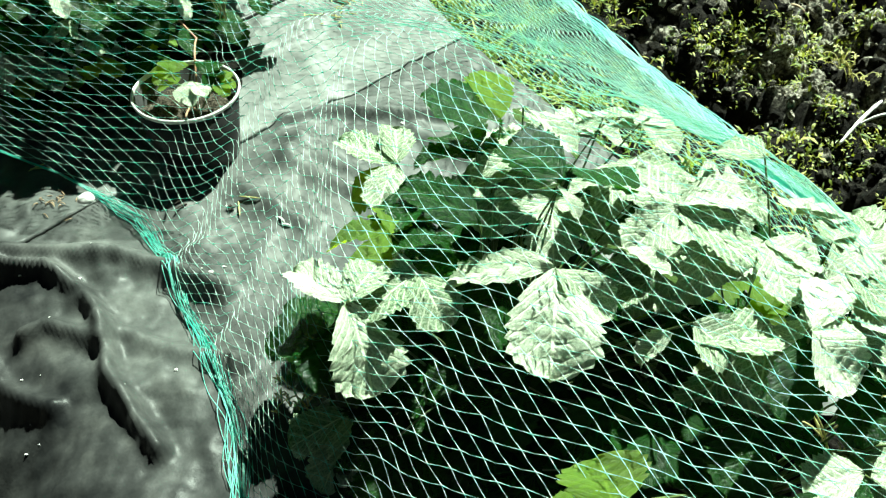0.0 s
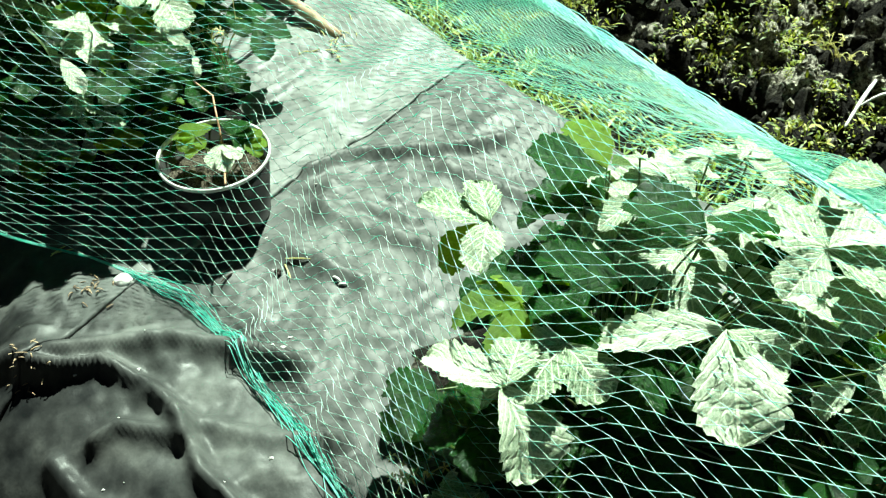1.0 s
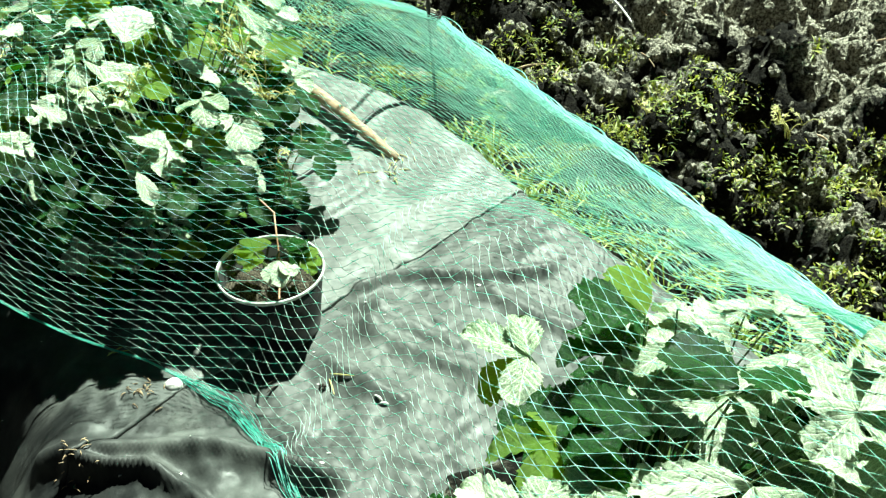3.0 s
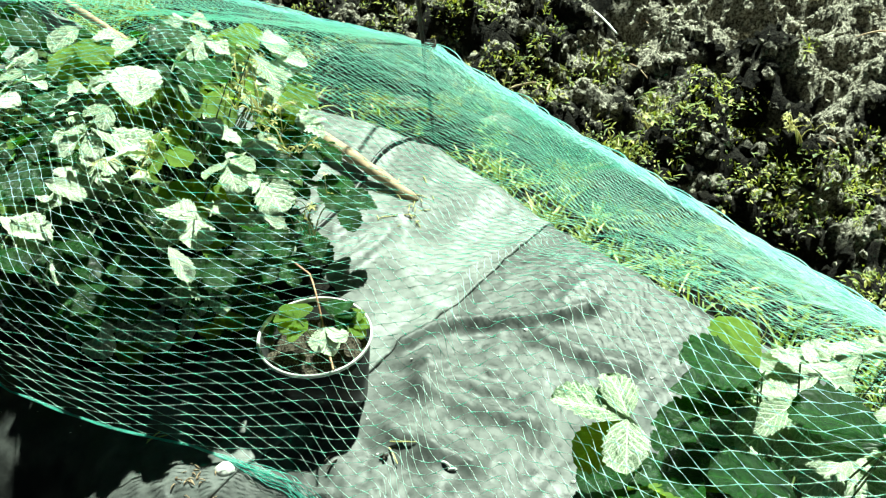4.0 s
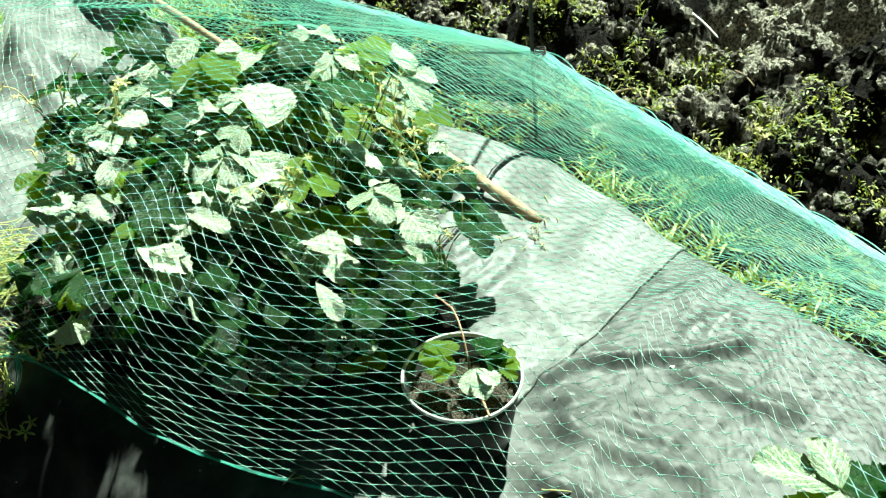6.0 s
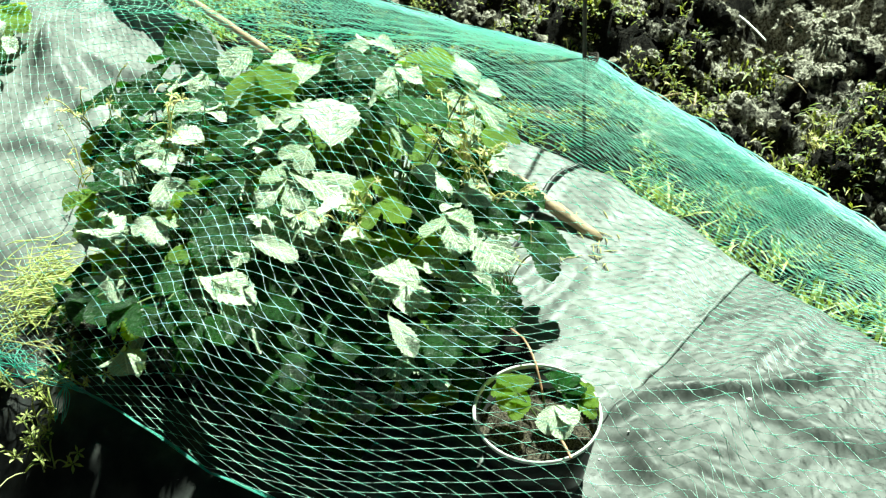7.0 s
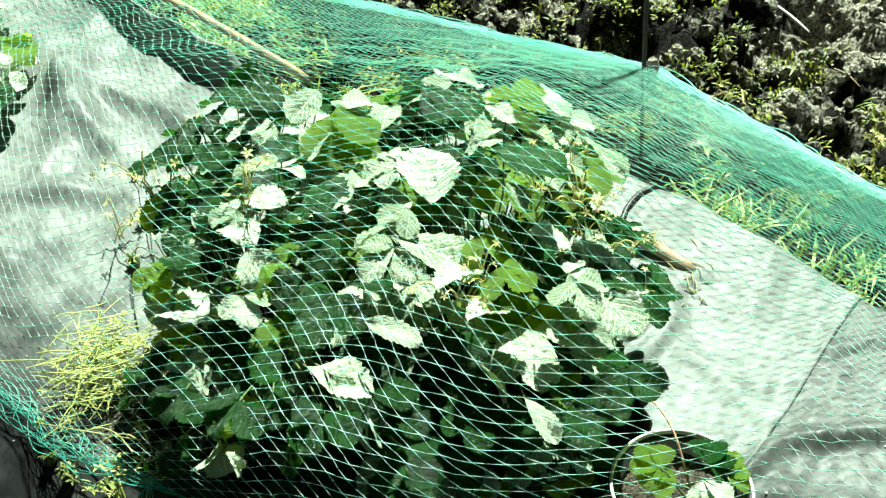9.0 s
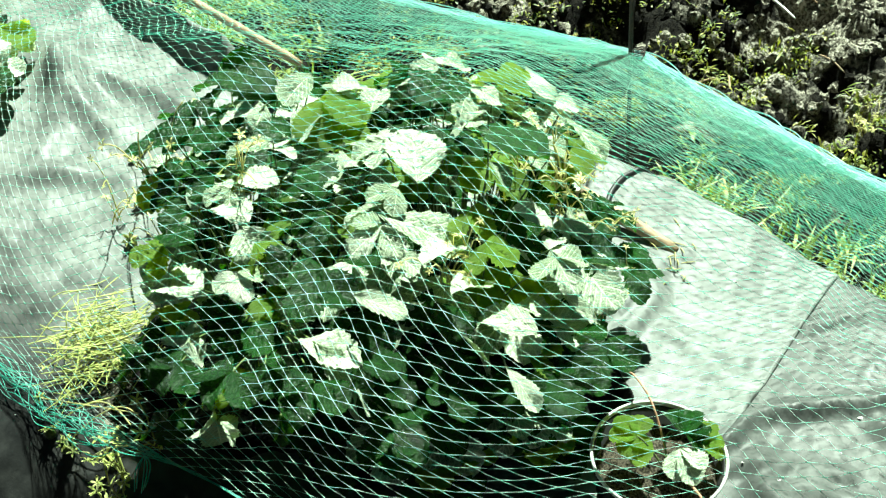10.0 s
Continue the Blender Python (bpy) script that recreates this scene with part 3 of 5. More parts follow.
RIGHT_C = [
    (0.364, 0.448, 0.37, 0.469, 0.504, 0.346, 0.051),
    (0.466, 0.463, 0.38, 0.514, 0.423, 0.35, 0.064),
    (0.476, 0.477, 0.36, 0.443, 0.399, 0.33, 0.057),
    (0.466, 0.467, 0.38, 0.502, 0.541, 0.379, 0.05),
    (0.466, 0.463, 0.38, 0.538, 0.492, 0.35, 0.039),
    (0.278, 0.287, 0.34, 0.266, 0.336, 0.347, 0.079),
    (0.274, 0.293, 0.33, 0.212, 0.313, 0.305, 0.045),
    (0.587, 0.612, 0.3, 0.62, 0.545, 0.27, 0.086),
    (0.455, 0.499, 0.25, 0.411, 0.475, 0.22, 0.049),
    (0.513, 0.364, 0.3, 0.464, 0.361, 0.27, 0.072),
    (0.517, 0.358, 0.3, 0.581, 0.374, 0.27, 0.067),
    (0.46, 0.698, 0.4, 0.418, 0.751, 0.382, 0.058),
]
MID_A = [
    (-0.619, 1.495, 0.386, -0.61, 1.577, 0.426, 0.089),
    (-0.678, 1.446, 0.381, -0.56, 1.4, 0.348, 0.067),
    (-0.653, 1.474, 0.381, -0.727, 1.472, 0.36, 0.036),
    (-0.45, 1.437, 0.446, -0.527, 1.542, 0.449, 0.089),
    (-0.511, 1.542, 0.458, -0.566, 1.574, 0.41, 0.031),
    (-0.418, 1.522, 0.449, -0.364, 1.457, 0.424, 0.042),
    (-0.849, 1.475, 0.37, -0.886, 1.533, 0.381, 0.057),
    (-0.86, 1.471, 0.37, -0.84, 1.431, 0.344, 0.065),
    (-0.916, 1.406, 0.324, -0.99, 1.473, 0.304, 0.076),
    (-0.962, 1.419, 0.259, -0.946, 1.387, 0.178, 0.076),
    (-1.038, 1.526, 0.115, -1.122, 1.518, 0.045, 0.081),
    (-0.87, 1.345, 0.212, -0.959, 1.409, 0.11, 0.051),
    (-0.796, 1.283, 0.337, -0.719, 1.251, 0.325, 0.063),
    (-0.77, 1.263, 0.343, -0.737, 1.231, 0.294, 0.047),
]
MID_B = [
    (-0.722, 1.307, 0.378, -0.66, 1.27, 0.372, 0.033),
    (-0.596, 1.259, 0.33, -0.557, 1.248, 0.26, 0.038),
    (-0.548, 1.224, 0.298, -0.515, 1.174, 0.272, 0.031),
    (-0.503, 1.249, 0.325, -0.565, 1.301, 0.331, 0.055),
    (-0.435, 1.383, 0.245, -0.37, 1.348, 0.175, 0.051),
    (-0.803, 1.745, 0.38, -0.873, 1.771, 0.45, 0.084),
    (-0.745, 1.765, 0.408, -0.797, 1.727, 0.394, 0.06),
    (-0.944, 1.629, 0.403, -1.03, 1.722, 0.374, 0.07),
    (-0.936, 1.622, 0.407, -0.884, 1.638, 0.397, 0.057),
    (-0.809, 1.608, 0.406, -0.882, 1.613, 0.39, 0.041),
    (-0.756, 1.487, 0.379, -0.75, 1.555, 0.411, 0.065),
    (-0.651, 1.601, 0.391, -0.723, 1.624, 0.37, 0.036),
    (-0.666, 1.66, 0.395, -0.648, 1.713, 0.41, 0.046),
    (-0.921, 1.453, 0.367, -0.972, 1.509, 0.356, 0.05),
]
MID_C = [
    (-0.605, 1.648, 0.409, -0.548, 1.693, 0.429, 0.079),
    (-0.734, 1.665, 0.402, -0.788, 1.646, 0.385, 0.053),
    (-0.528, 1.446, 0.444, -0.499, 1.439, 0.404, 0.038),
    (-0.58, 1.632, 0.421, -0.519, 1.64, 0.439, 0.069),
    (-0.715, 1.718, 0.402, -0.67, 1.763, 0.39, 0.055),
    (-0.804, 1.534, 0.385, -0.862, 1.571, 0.386, 0.05),
    (-0.789, 1.409, 0.371, -0.84, 1.406, 0.34, 0.055),
    (-0.633, 1.333, 0.386, -0.583, 1.388, 0.372, 0.059),
    (-0.684, 1.346, 0.382, -0.727, 1.397, 0.373, 0.052),
    (-0.602, 1.283, 0.378, -0.551, 1.347, 0.343, 0.05),
    (-0.87, 1.375, 0.288, -0.831, 1.322, 0.28, 0.056),
    (-0.531, 1.385, 0.357, -0.48, 1.412, 0.296, 0.046),
    (-0.715, 1.524, 0.382, -0.68, 1.568, 0.385, 0.049),
    (-0.504, 1.408, 0.394, -0.437, 1.431, 0.347, 0.046),
]


rng = random.Random(7)
plants = []
for place, label, cat in (
    ((0.17, 0.66, 0.0), "large strawberry plant with pale sunlit toothed leaves under netting", "strawberry plant"),
    ((0.47, 0.52, 0.0), "strawberry plant with drooping leaves and old fruit stalks", "strawberry plant"),
    ((-0.58, 1.5, 0.0), "bushy strawberry plant with glossy leaves pressed under netting", "strawberry plant"),
    ((-0.88, 1.58, 0.0), "strawberry plant with dull green and yellowing leaves", "strawberry plant"),
    ((-1.53, 2.5, 0.05), "small strawberry plant in a torn film hole", "strawberry plant"),
):
    plants.append(thing("strawberry_plant", (place[0], place[1], place[2] - 0.03), label, cat, "strawberry plants in the bed"))
bpy.context.view_layer.update()
CROWNS = [tuple(p.location) for p in plants]
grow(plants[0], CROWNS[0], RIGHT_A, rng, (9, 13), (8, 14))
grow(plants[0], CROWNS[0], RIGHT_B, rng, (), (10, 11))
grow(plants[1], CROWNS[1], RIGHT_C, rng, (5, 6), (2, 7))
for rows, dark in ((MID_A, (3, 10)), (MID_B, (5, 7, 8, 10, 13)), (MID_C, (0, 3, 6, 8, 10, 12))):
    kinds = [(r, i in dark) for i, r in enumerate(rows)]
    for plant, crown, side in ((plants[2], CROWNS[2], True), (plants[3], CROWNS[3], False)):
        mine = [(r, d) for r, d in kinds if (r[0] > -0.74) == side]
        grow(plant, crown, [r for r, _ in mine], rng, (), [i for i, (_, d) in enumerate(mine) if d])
for hub, tips, kind in (
    ((-1.46, 2.48, 0.15), ((-1.505, 2.4, 0.12), (-1.425, 2.41, 0.13), (-1.52, 2.5, 0.14)), 2),
    ((-1.44, 2.53, 0.15), ((-1.37, 2.5, 0.13), (-1.4, 2.58, 0.14)), 1),
    ((-1.6, 2.71, 0.16), ((-1.68, 2.8, 0.15), (-1.57, 2.8, 0.15), (-1.7, 2.7, 0.14)), 1),
    ((-1.53, 2.68, 0.15), ((-1.47, 2.74, 0.14), (-1.49, 2.63, 0.12), (-1.57, 2.62, 0.12)), 2),
    ((-1.59, 2.55, 0.17), ((-1.66, 2.6, 0.15), (-1.66, 2.49, 0.15), (-1.58, 2.46, 0.15)), 0),
    ((-1.46, 2.36, 0.14), ((-1.41, 2.3, 0.12), (-1.51, 2.3, 0.12), (-1.39, 2.38, 0.12)), 0),
    ((-1.56, 2.4, 0.14), ((-1.6, 2.32, 0.12), (-1.64, 2.4, 0.12), (-1.53, 2.33, 0.12)), 0),
):
    add_leaf(plants[4], CROWNS[4], hub, [(tip, 0.085) for tip in tips], rng, kind)
LEFT_FRONT = [
    ((-0.971, 1.478, 0.3), ((-1.011, 1.462, 0.27), (-0.943, 1.449, 0.27), (-0.973, 1.444, 0.27)), 2),
    ((-0.946, 1.368, 0.27), ((-0.956, 1.339, 0.24), (-0.927, 1.362, 0.24), (-0.979, 1.432, 0.24)), 2),
    ((-1.032, 1.407, 0.2), ((-1.071, 1.43, 0.17), (-1.008, 1.408, 0.17), (-1.042, 1.477, 0.17)), 0),
    ((-0.91, 1.309, 0.26), ((-0.871, 1.35, 0.23), (-0.943, 1.308, 0.23), (-0.894, 1.289, 0.23)), 1),
    ((-0.984, 1.303, 0.2), ((-1.028, 1.325, 0.17), (-0.955, 1.302, 0.17), (-0.983, 1.281, 0.17)), 0),
    ((-0.917, 1.271, 0.22), ((-0.951, 1.286, 0.19), (-0.894, 1.267, 0.19), (-0.916, 1.253, 0.19)), 2),
    ((-0.842, 1.284, 0.3), ((-0.828, 1.254, 0.27), (-0.868, 1.27, 0.27), (-0.811, 1.295, 0.27)), 0),
]
# low front leaves; kind 0 brings its shade in the near-black colour
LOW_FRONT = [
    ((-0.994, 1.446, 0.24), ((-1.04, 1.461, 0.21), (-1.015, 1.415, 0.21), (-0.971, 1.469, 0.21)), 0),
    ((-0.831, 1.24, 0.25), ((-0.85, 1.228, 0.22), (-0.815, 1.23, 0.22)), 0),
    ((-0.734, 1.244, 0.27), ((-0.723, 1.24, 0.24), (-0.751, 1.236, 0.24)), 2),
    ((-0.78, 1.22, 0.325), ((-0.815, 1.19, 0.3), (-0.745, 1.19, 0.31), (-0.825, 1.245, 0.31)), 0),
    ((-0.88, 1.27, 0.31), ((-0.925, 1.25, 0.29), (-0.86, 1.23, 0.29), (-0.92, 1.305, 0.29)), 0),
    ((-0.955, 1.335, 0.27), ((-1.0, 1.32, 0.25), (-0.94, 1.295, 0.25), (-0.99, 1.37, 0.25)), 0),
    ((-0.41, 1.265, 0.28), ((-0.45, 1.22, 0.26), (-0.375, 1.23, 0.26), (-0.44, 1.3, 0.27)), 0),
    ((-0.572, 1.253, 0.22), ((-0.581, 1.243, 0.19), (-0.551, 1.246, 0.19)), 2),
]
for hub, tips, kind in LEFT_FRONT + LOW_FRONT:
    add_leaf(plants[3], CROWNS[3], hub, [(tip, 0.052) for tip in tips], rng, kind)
fill(plants[0], CROWNS[0], (0.22, 0.66), 74, 0.26, 0.08, 0.37, rng, (0.06, 0.09))
fill(plants[1], CROWNS[1], (0.46, 0.54), 64, 0.25, 0.08, 0.35, rng, (0.06, 0.085))
fill(plants[2], CROWNS[2], (-0.58, 1.5), 110, 0.29, 0.1, 0.41, rng, (0.05, 0.08), 1.2)
fill(plants[3], CROWNS[3], (-0.87, 1.55), 110, 0.28, 0.1, 0.38, rng, (0.05, 0.08), 1.2)
fill(plants[3], CROWNS[3], (-0.7, 1.3), 14, 0.16, 0.22, 0.3, rng, (0.045, 0.07), 0.6, 0.04)
fill(plants[3], CROWNS[3], (-0.76, 1.3), 30, 0.18, 0.2, 0.32, rng, (0.05, 0.075), 0.8, 0.06)
fill(plants[2], CROWNS[2], (-0.62, 1.28), 16, 0.14, 0.18, 0.3, rng, (0.045, 0.07), 0.8, 0.11)
fill(plants[3], CROWNS[3], (-0.78, 1.74), 44, 0.24, 0.25, 0.43, rng, (0.055, 0.085), 0.6)
fill(plants[2], CROWNS[2], (-0.56, 1.66), 26, 0.2, 0.28, 0.44, rng, (0.055, 0.085), 0.6)
fill(plants[4], CROWNS[4], (-1.56, 2.46), 20, 0.15, 0.05, 0.15, rng, (0.05, 0.08))
# unseen low leaves, added to block sun that leaks through the bush
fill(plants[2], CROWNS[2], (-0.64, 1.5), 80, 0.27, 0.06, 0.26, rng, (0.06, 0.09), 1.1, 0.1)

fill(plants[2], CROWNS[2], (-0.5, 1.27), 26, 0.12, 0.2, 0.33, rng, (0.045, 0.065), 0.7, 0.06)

# dark low leaves, added to black out lit film under the plant
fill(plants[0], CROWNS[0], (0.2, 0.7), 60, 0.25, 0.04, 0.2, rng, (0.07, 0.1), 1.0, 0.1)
part("stalk", mesh_of("stalk", *tubes([arc_path(np.array((0.016, 0.724, 0.27)) - np.array(CROWNS[0]), np.array((0.132, 0.671, 0.31)) - np.array(CROWNS[0]), 0.004)], [np.linspace(0.0022, 0.004, 9)], 6), YOUNG), plants[0], "bright yellow-green leaf stalk")

# top layers of leaves, mostly in the colour with painted sun glare
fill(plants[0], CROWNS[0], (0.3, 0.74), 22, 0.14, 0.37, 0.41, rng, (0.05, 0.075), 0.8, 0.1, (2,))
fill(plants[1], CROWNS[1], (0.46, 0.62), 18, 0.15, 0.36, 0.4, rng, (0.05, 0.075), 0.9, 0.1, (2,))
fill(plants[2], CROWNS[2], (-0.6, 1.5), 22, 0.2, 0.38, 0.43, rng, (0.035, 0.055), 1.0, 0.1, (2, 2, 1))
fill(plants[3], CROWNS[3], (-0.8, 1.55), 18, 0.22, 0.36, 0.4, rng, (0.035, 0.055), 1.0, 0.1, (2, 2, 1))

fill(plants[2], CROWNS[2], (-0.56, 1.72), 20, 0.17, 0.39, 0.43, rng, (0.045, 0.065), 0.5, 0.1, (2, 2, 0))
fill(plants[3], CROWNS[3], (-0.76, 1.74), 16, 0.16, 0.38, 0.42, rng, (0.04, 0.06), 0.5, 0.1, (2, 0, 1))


# ---- netting ----
RIDGE = [(1.4, -0.05, -0.03), (1.13, 0.38, -0.01), (0.857, 0.798, 0.0), (0.578, 1.229, 0.025), (0.3, 1.645, 0.05), (0.15, 1.865, 0.062), (0.02, 2.065, 0.075), (-0.072, 2.203, 0.092), (-0.3, 2.37, 0.088), (-0.9, 2.82, 0.09), (-1.5, 3.27, 0.11), (-2.3, 3.87, 0.13)]


def net_slices():
    """Across the bed, slice by slice: a taut line from the hem over the leaves to the far edge, and down behind it."""
    hk, hv = bed_line([p[:2] for p in HEM])
    hz = np.array([p[2] for p in HEM])
    rk, rv = bed_line([p[:2] for p in RIDGE])
    rz = np.array([p[2] for p in RIDGE])
    k0 = np.arange(-0.33, 3.3, 0.012)
    b0 = np.linspace(0, 1, 90)
    support = np.array([(r[3 * i], r[3 * i + 1], r[3 * i + 2] + 0.012) for rows in (RIGHT_A, RIGHT_B, RIGHT_C, MID_A, MID_B, MID_C) for r in rows for i in (0, 1)]
                       + [(-0.352 + 0.09 * math.cos(a), 1.183 + 0.09 * math.sin(a), 0.145) for a in np.arange(0, 6.2, 0.7)]
                       + [(-1.1, 1.49, 0.2)] + KNEES)
    sk, sv = to_bed(support[:, 0], support[:, 1])
    Z = np.zeros((len(k0), len(b0)))
    hem_v, edge_v, edge_z = np.interp(k0, hk, hv), np.interp(k0, rk, rv), np.interp(k0, rk, rz)
    hem_z = np.interp(k0, hk, hz)
    for i, k in enumerate(k0):
        w = edge_v[i] - hem_v[i]
        pts = [(0.0, hem_z[i]), (w, edge_z[i])]
        for a, b, z in zip(sk, sv, support[:, 2]):
            fall = abs(a - k)
            if fall < 1.3 and 0.012 < b - hem_v[i] < w - 0.03:
                pts.append((b - hem_v[i], z - (0.3 if k > a else 0.48) * max(0, fall - 0.03)))
        pts.sort()
        hull = []
        for p in pts:
            while len(hull) > 1 and (hull[-1][0] - hull[-2][0]) * (p[1] - hull[-2][1]) - (hull[-1][1] - hull[-2][1]) * (p[0] - hull[-2][0]) >= 0:
                hull.pop()
            hull.append(p)
        hull = np.array(hull)
        Z[i] = np.interp(b0 * w, hull[:, 0], hull[:, 1])
    kern = np.exp(-np.linspace(-2, 2, 25) ** 2)
    kern /= kern.sum()
    Z = np.apply_along_axis(lambda c: np.convolve(np.pad(c, 12, "edge"), kern, "valid"), 0, Z)
    small = kern[::4] / kern[::4].sum()
    inner = np.apply_along_axis(lambda c: np.convolve(np.pad(c, 3, "edge"), small, "valid"), 1, Z)
    for _ in range(3):
        inner = np.apply_along_axis(lambda c: np.convolve(np.pad(c, 3, "edge"), small, "valid"), 1, inner)
    Z[:, 1:-1] = inner[:, 1:-1]
    K = np.repeat(k0[:, None], len(b0), 1)
    V = hem_v[:, None] + (edge_v - hem_v)[:, None] * b0[None]
    det = ALONG[0] * ACROSS[1] - ALONG[1] * ACROSS[0]
    X, Y = (K * ACROSS[1] - V * ALONG[1]) / det, (V * ALONG[0] - K * ACROSS[0]) / det
    floor = film_height(X, Y)
    steep = np.interp(k0, [0.2, 0.72, 1.0, 1.12, 1.22, 1.65, 1.9], [2.6, 1.25, 1.25, 3.0, 9.0, 6.0, 3.6])
    Z = np.minimum(Z, np.maximum(floor + 0.003, hem_z[:, None]) + steep[:, None] * b0[None] * (edge_v - hem_v)[:, None])
    Z = np.maximum(Z, floor + 0.002) + (0.012 + 0.005 * waves(X, Y, 0.12, 41, 2)) * np.sin(np.pi * b0)[None]
    P = np.stack([X, Y, Z], -1)
    skirt = P[:, -1:] + np.array([0.03, 0.03, 0])
    skirt[..., 2] = np.minimum(GROUND + 0.01, P[:, -1:, 2] - 0.01)
    return k0, np.concatenate([P, skirt], 1)


def build_net():
    k0, P = net_slices()
    step = 0.006
    arc = np.concatenate([np.zeros((len(k0), 1)), np.cumsum(np.linalg.norm(np.diff(P, axis=1), axis=2), 1)], 1)
    total = arc[:, -1]
    w0 = np.arange(0, total.max(), step)
    table = np.stack([np.stack([np.interp(w0, arc[i], P[i, :, c]) for c in range(3)], -1) for i in range(len(k0))])

    def sample(k, w):
        fi = np.clip((k - k0[0]) / (k0[1] - k0[0]), 0, len(k0) - 1.001)
        fj = np.clip(w / step, 0, len(w0) - 1.001)
        i, j = fi.astype(int), fj.astype(int)
        a, b = (fi - i)[:, None], (fj - j)[:, None]
        return (table[i, j] * (1 - a) + table[i + 1, j] * a) * (1 - b) + (table[i, j + 1] * (1 - a) + table[i + 1, j + 1] * a) * b

    brink = arc[:, -2]

    def gathered(k, u):
        """The net is bunched towards its far edge: more meshes to the metre there."""
        a = np.interp(k, k0, brink)
        return np.where(u < a - 0.36, u, np.where(u < a + 0.08, a - 0.36 + (u - a + 0.36) * 0.36 / 0.44, u - 0.08))

    pitch, lean = 0.0168, radians(21)
    cl, sl = math.cos(lean), math.sin(lean)
    paths, radii = [], []
    for sign in (1, -1):
        for i in range(-240, 400):
            c = i * pitch
            m = np.arange(-700, 700)
            q = (sign * c * math.cos(2 * lean) - sign * m * pitch / 2) / math.sin(2 * lean)
            k, w = q * cl + c * sl * sign, -q * sl * sign + c * cl
            order = np.argsort(q)
            k, w, m = k[order], w[order], m[order]
            w = w + 0.27 * np.maximum(0, 0.95 - k)
            ok = (k > k0[0]) & (k < k0[-1]) & (w >= 0) & (w <= np.interp(k, k0, total) + 0.08)
            if ok.sum() < 3:
                continue
            first, last = np.where(ok)[0][[0, -1]]
            k, w, m = k[first:last + 1], w[first:last + 1], m[first:last + 1]
            knot = m % 2 == 0
            a, b = (i, m / 2.0) if sign > 0 else (m / 2.0, i)
            shake = np.sin(a * 12.9898 + b * 78.233) * 43758.5453
            shake2 = np.sin(a * 39.346 + b * 11.135) * 24634.6345
            dk, dw = (shake % 1 - 0.5) * knot, (shake2 % 1 - 0.5) * knot
            far = 1 - smooth_step(-0.5, -0.25, w - np.interp(k, k0, brink))
            dk, dw = dk * (0.3 + 0.7 * far), dw * (0.2 + 0.8 * far)
            kk = k + 0.0034 * dk + 0.0012 * waves(k, w, 0.15, 51, 2) + 0.012 * waves(k, w, 0.5, 52, 1)
            ww = np.clip(gathered(k, w) + 0.003 * dw + far * (0.0012 * waves(k, w, 0.15, 53, 2) + 0.008 * waves(k, w, 0.5, 54, 1)), 0, np.interp(k, k0, total))
            paths.append(sample(kk, ww))
            radii.append(np.where(knot, 0.00058 + 0.0001 * (1 - far), 0.00012 + 0.00023 * (1 - far)))
    net = thing("garden_net", (0, 0, 0), "teal green diamond-mesh garden netting draped over strawberry plants", "garden net")
    part("mesh", mesh_of("mesh", *tubes(paths, radii, 3), NET), net)
    # gathered hem on the film and drawn far edge
    edge = P[:, -2]
    hem = P[:, 0]
    for name, line, count, width, label in (("hem_strand", hem, 18, 0.013, "bunched teal hem of the net"), ("edge_strand", edge, 36, 0.017, "drawn bright edge of the net")):
        gen = np.random.default_rng(5)
        ps = []
        s = np.arange(len(line)) * 0.012
        for i in range(count):
            o = np.stack([waves(s, s * 0 + i, 0.3, 60 + i, 2), waves(s, s * 0 + i, 0.3, 80 + i, 2), 0.08 + 0.08 * waves(s, s * 0 + i, 0.22, 100 + i, 2)], -1) * width
            if name == "hem_strand":
                o *= np.interp(k0, [1.02, 1.12, 1.6, 1.78], [1.0, 0.12 + 0.03 * (i % 5), 0.12 + 0.03 * (i % 5), 2.0])[:, None]
            ps.append(line + o)
        for strand in ps:
            part(name, mesh_of(name, *tubes([strand], [0.0006 * np.interp(k0, [1.02, 1.15, 1.55, 1.72], [1.0, 0.6, 0.4, 1.0]) if name == "hem_strand" else 0.0012], 3), NET_HEM if name == "hem_strand" else NET_EDGE), net, label)
    corner = np.array((-1.037, 1.318, 0.118))
    for i in range(5):
        tail = arc_path(corner + (0.002 * i - 0.004, 0, 0), corner + (-0.014 - 0.004 * i, -0.012, -0.062 - 0.006 * (i % 3)), 0.0, 9, (0.012 - 0.004 * i, 0.0, 0.01))
        part("hem_tail", mesh_of("hem_tail", *tubes([tail], [0.0009], 3), NET_HEM), net, "loose teal thread ends at the hem corner")


build_net()


# ---- pot ----
def lathe(profile, seg=48):
    p = np.array(profile)
    a = np.arange(seg) * 2 * np.pi / seg
    v = np.stack([p[:, :1] * np.cos(a), p[:, :1] * np.sin(a), np.repeat(p[:, 1:], seg, 1)], -1).reshape(-1, 3)
    i = np.arange(len(p) - 1)[:, None] * seg
    j = np.arange(seg)[None]
    k = (j + 1) % seg
    return v, np.stack([i + j, i + k, i + seg + k, i + seg + j], -1).reshape(-1, 4)


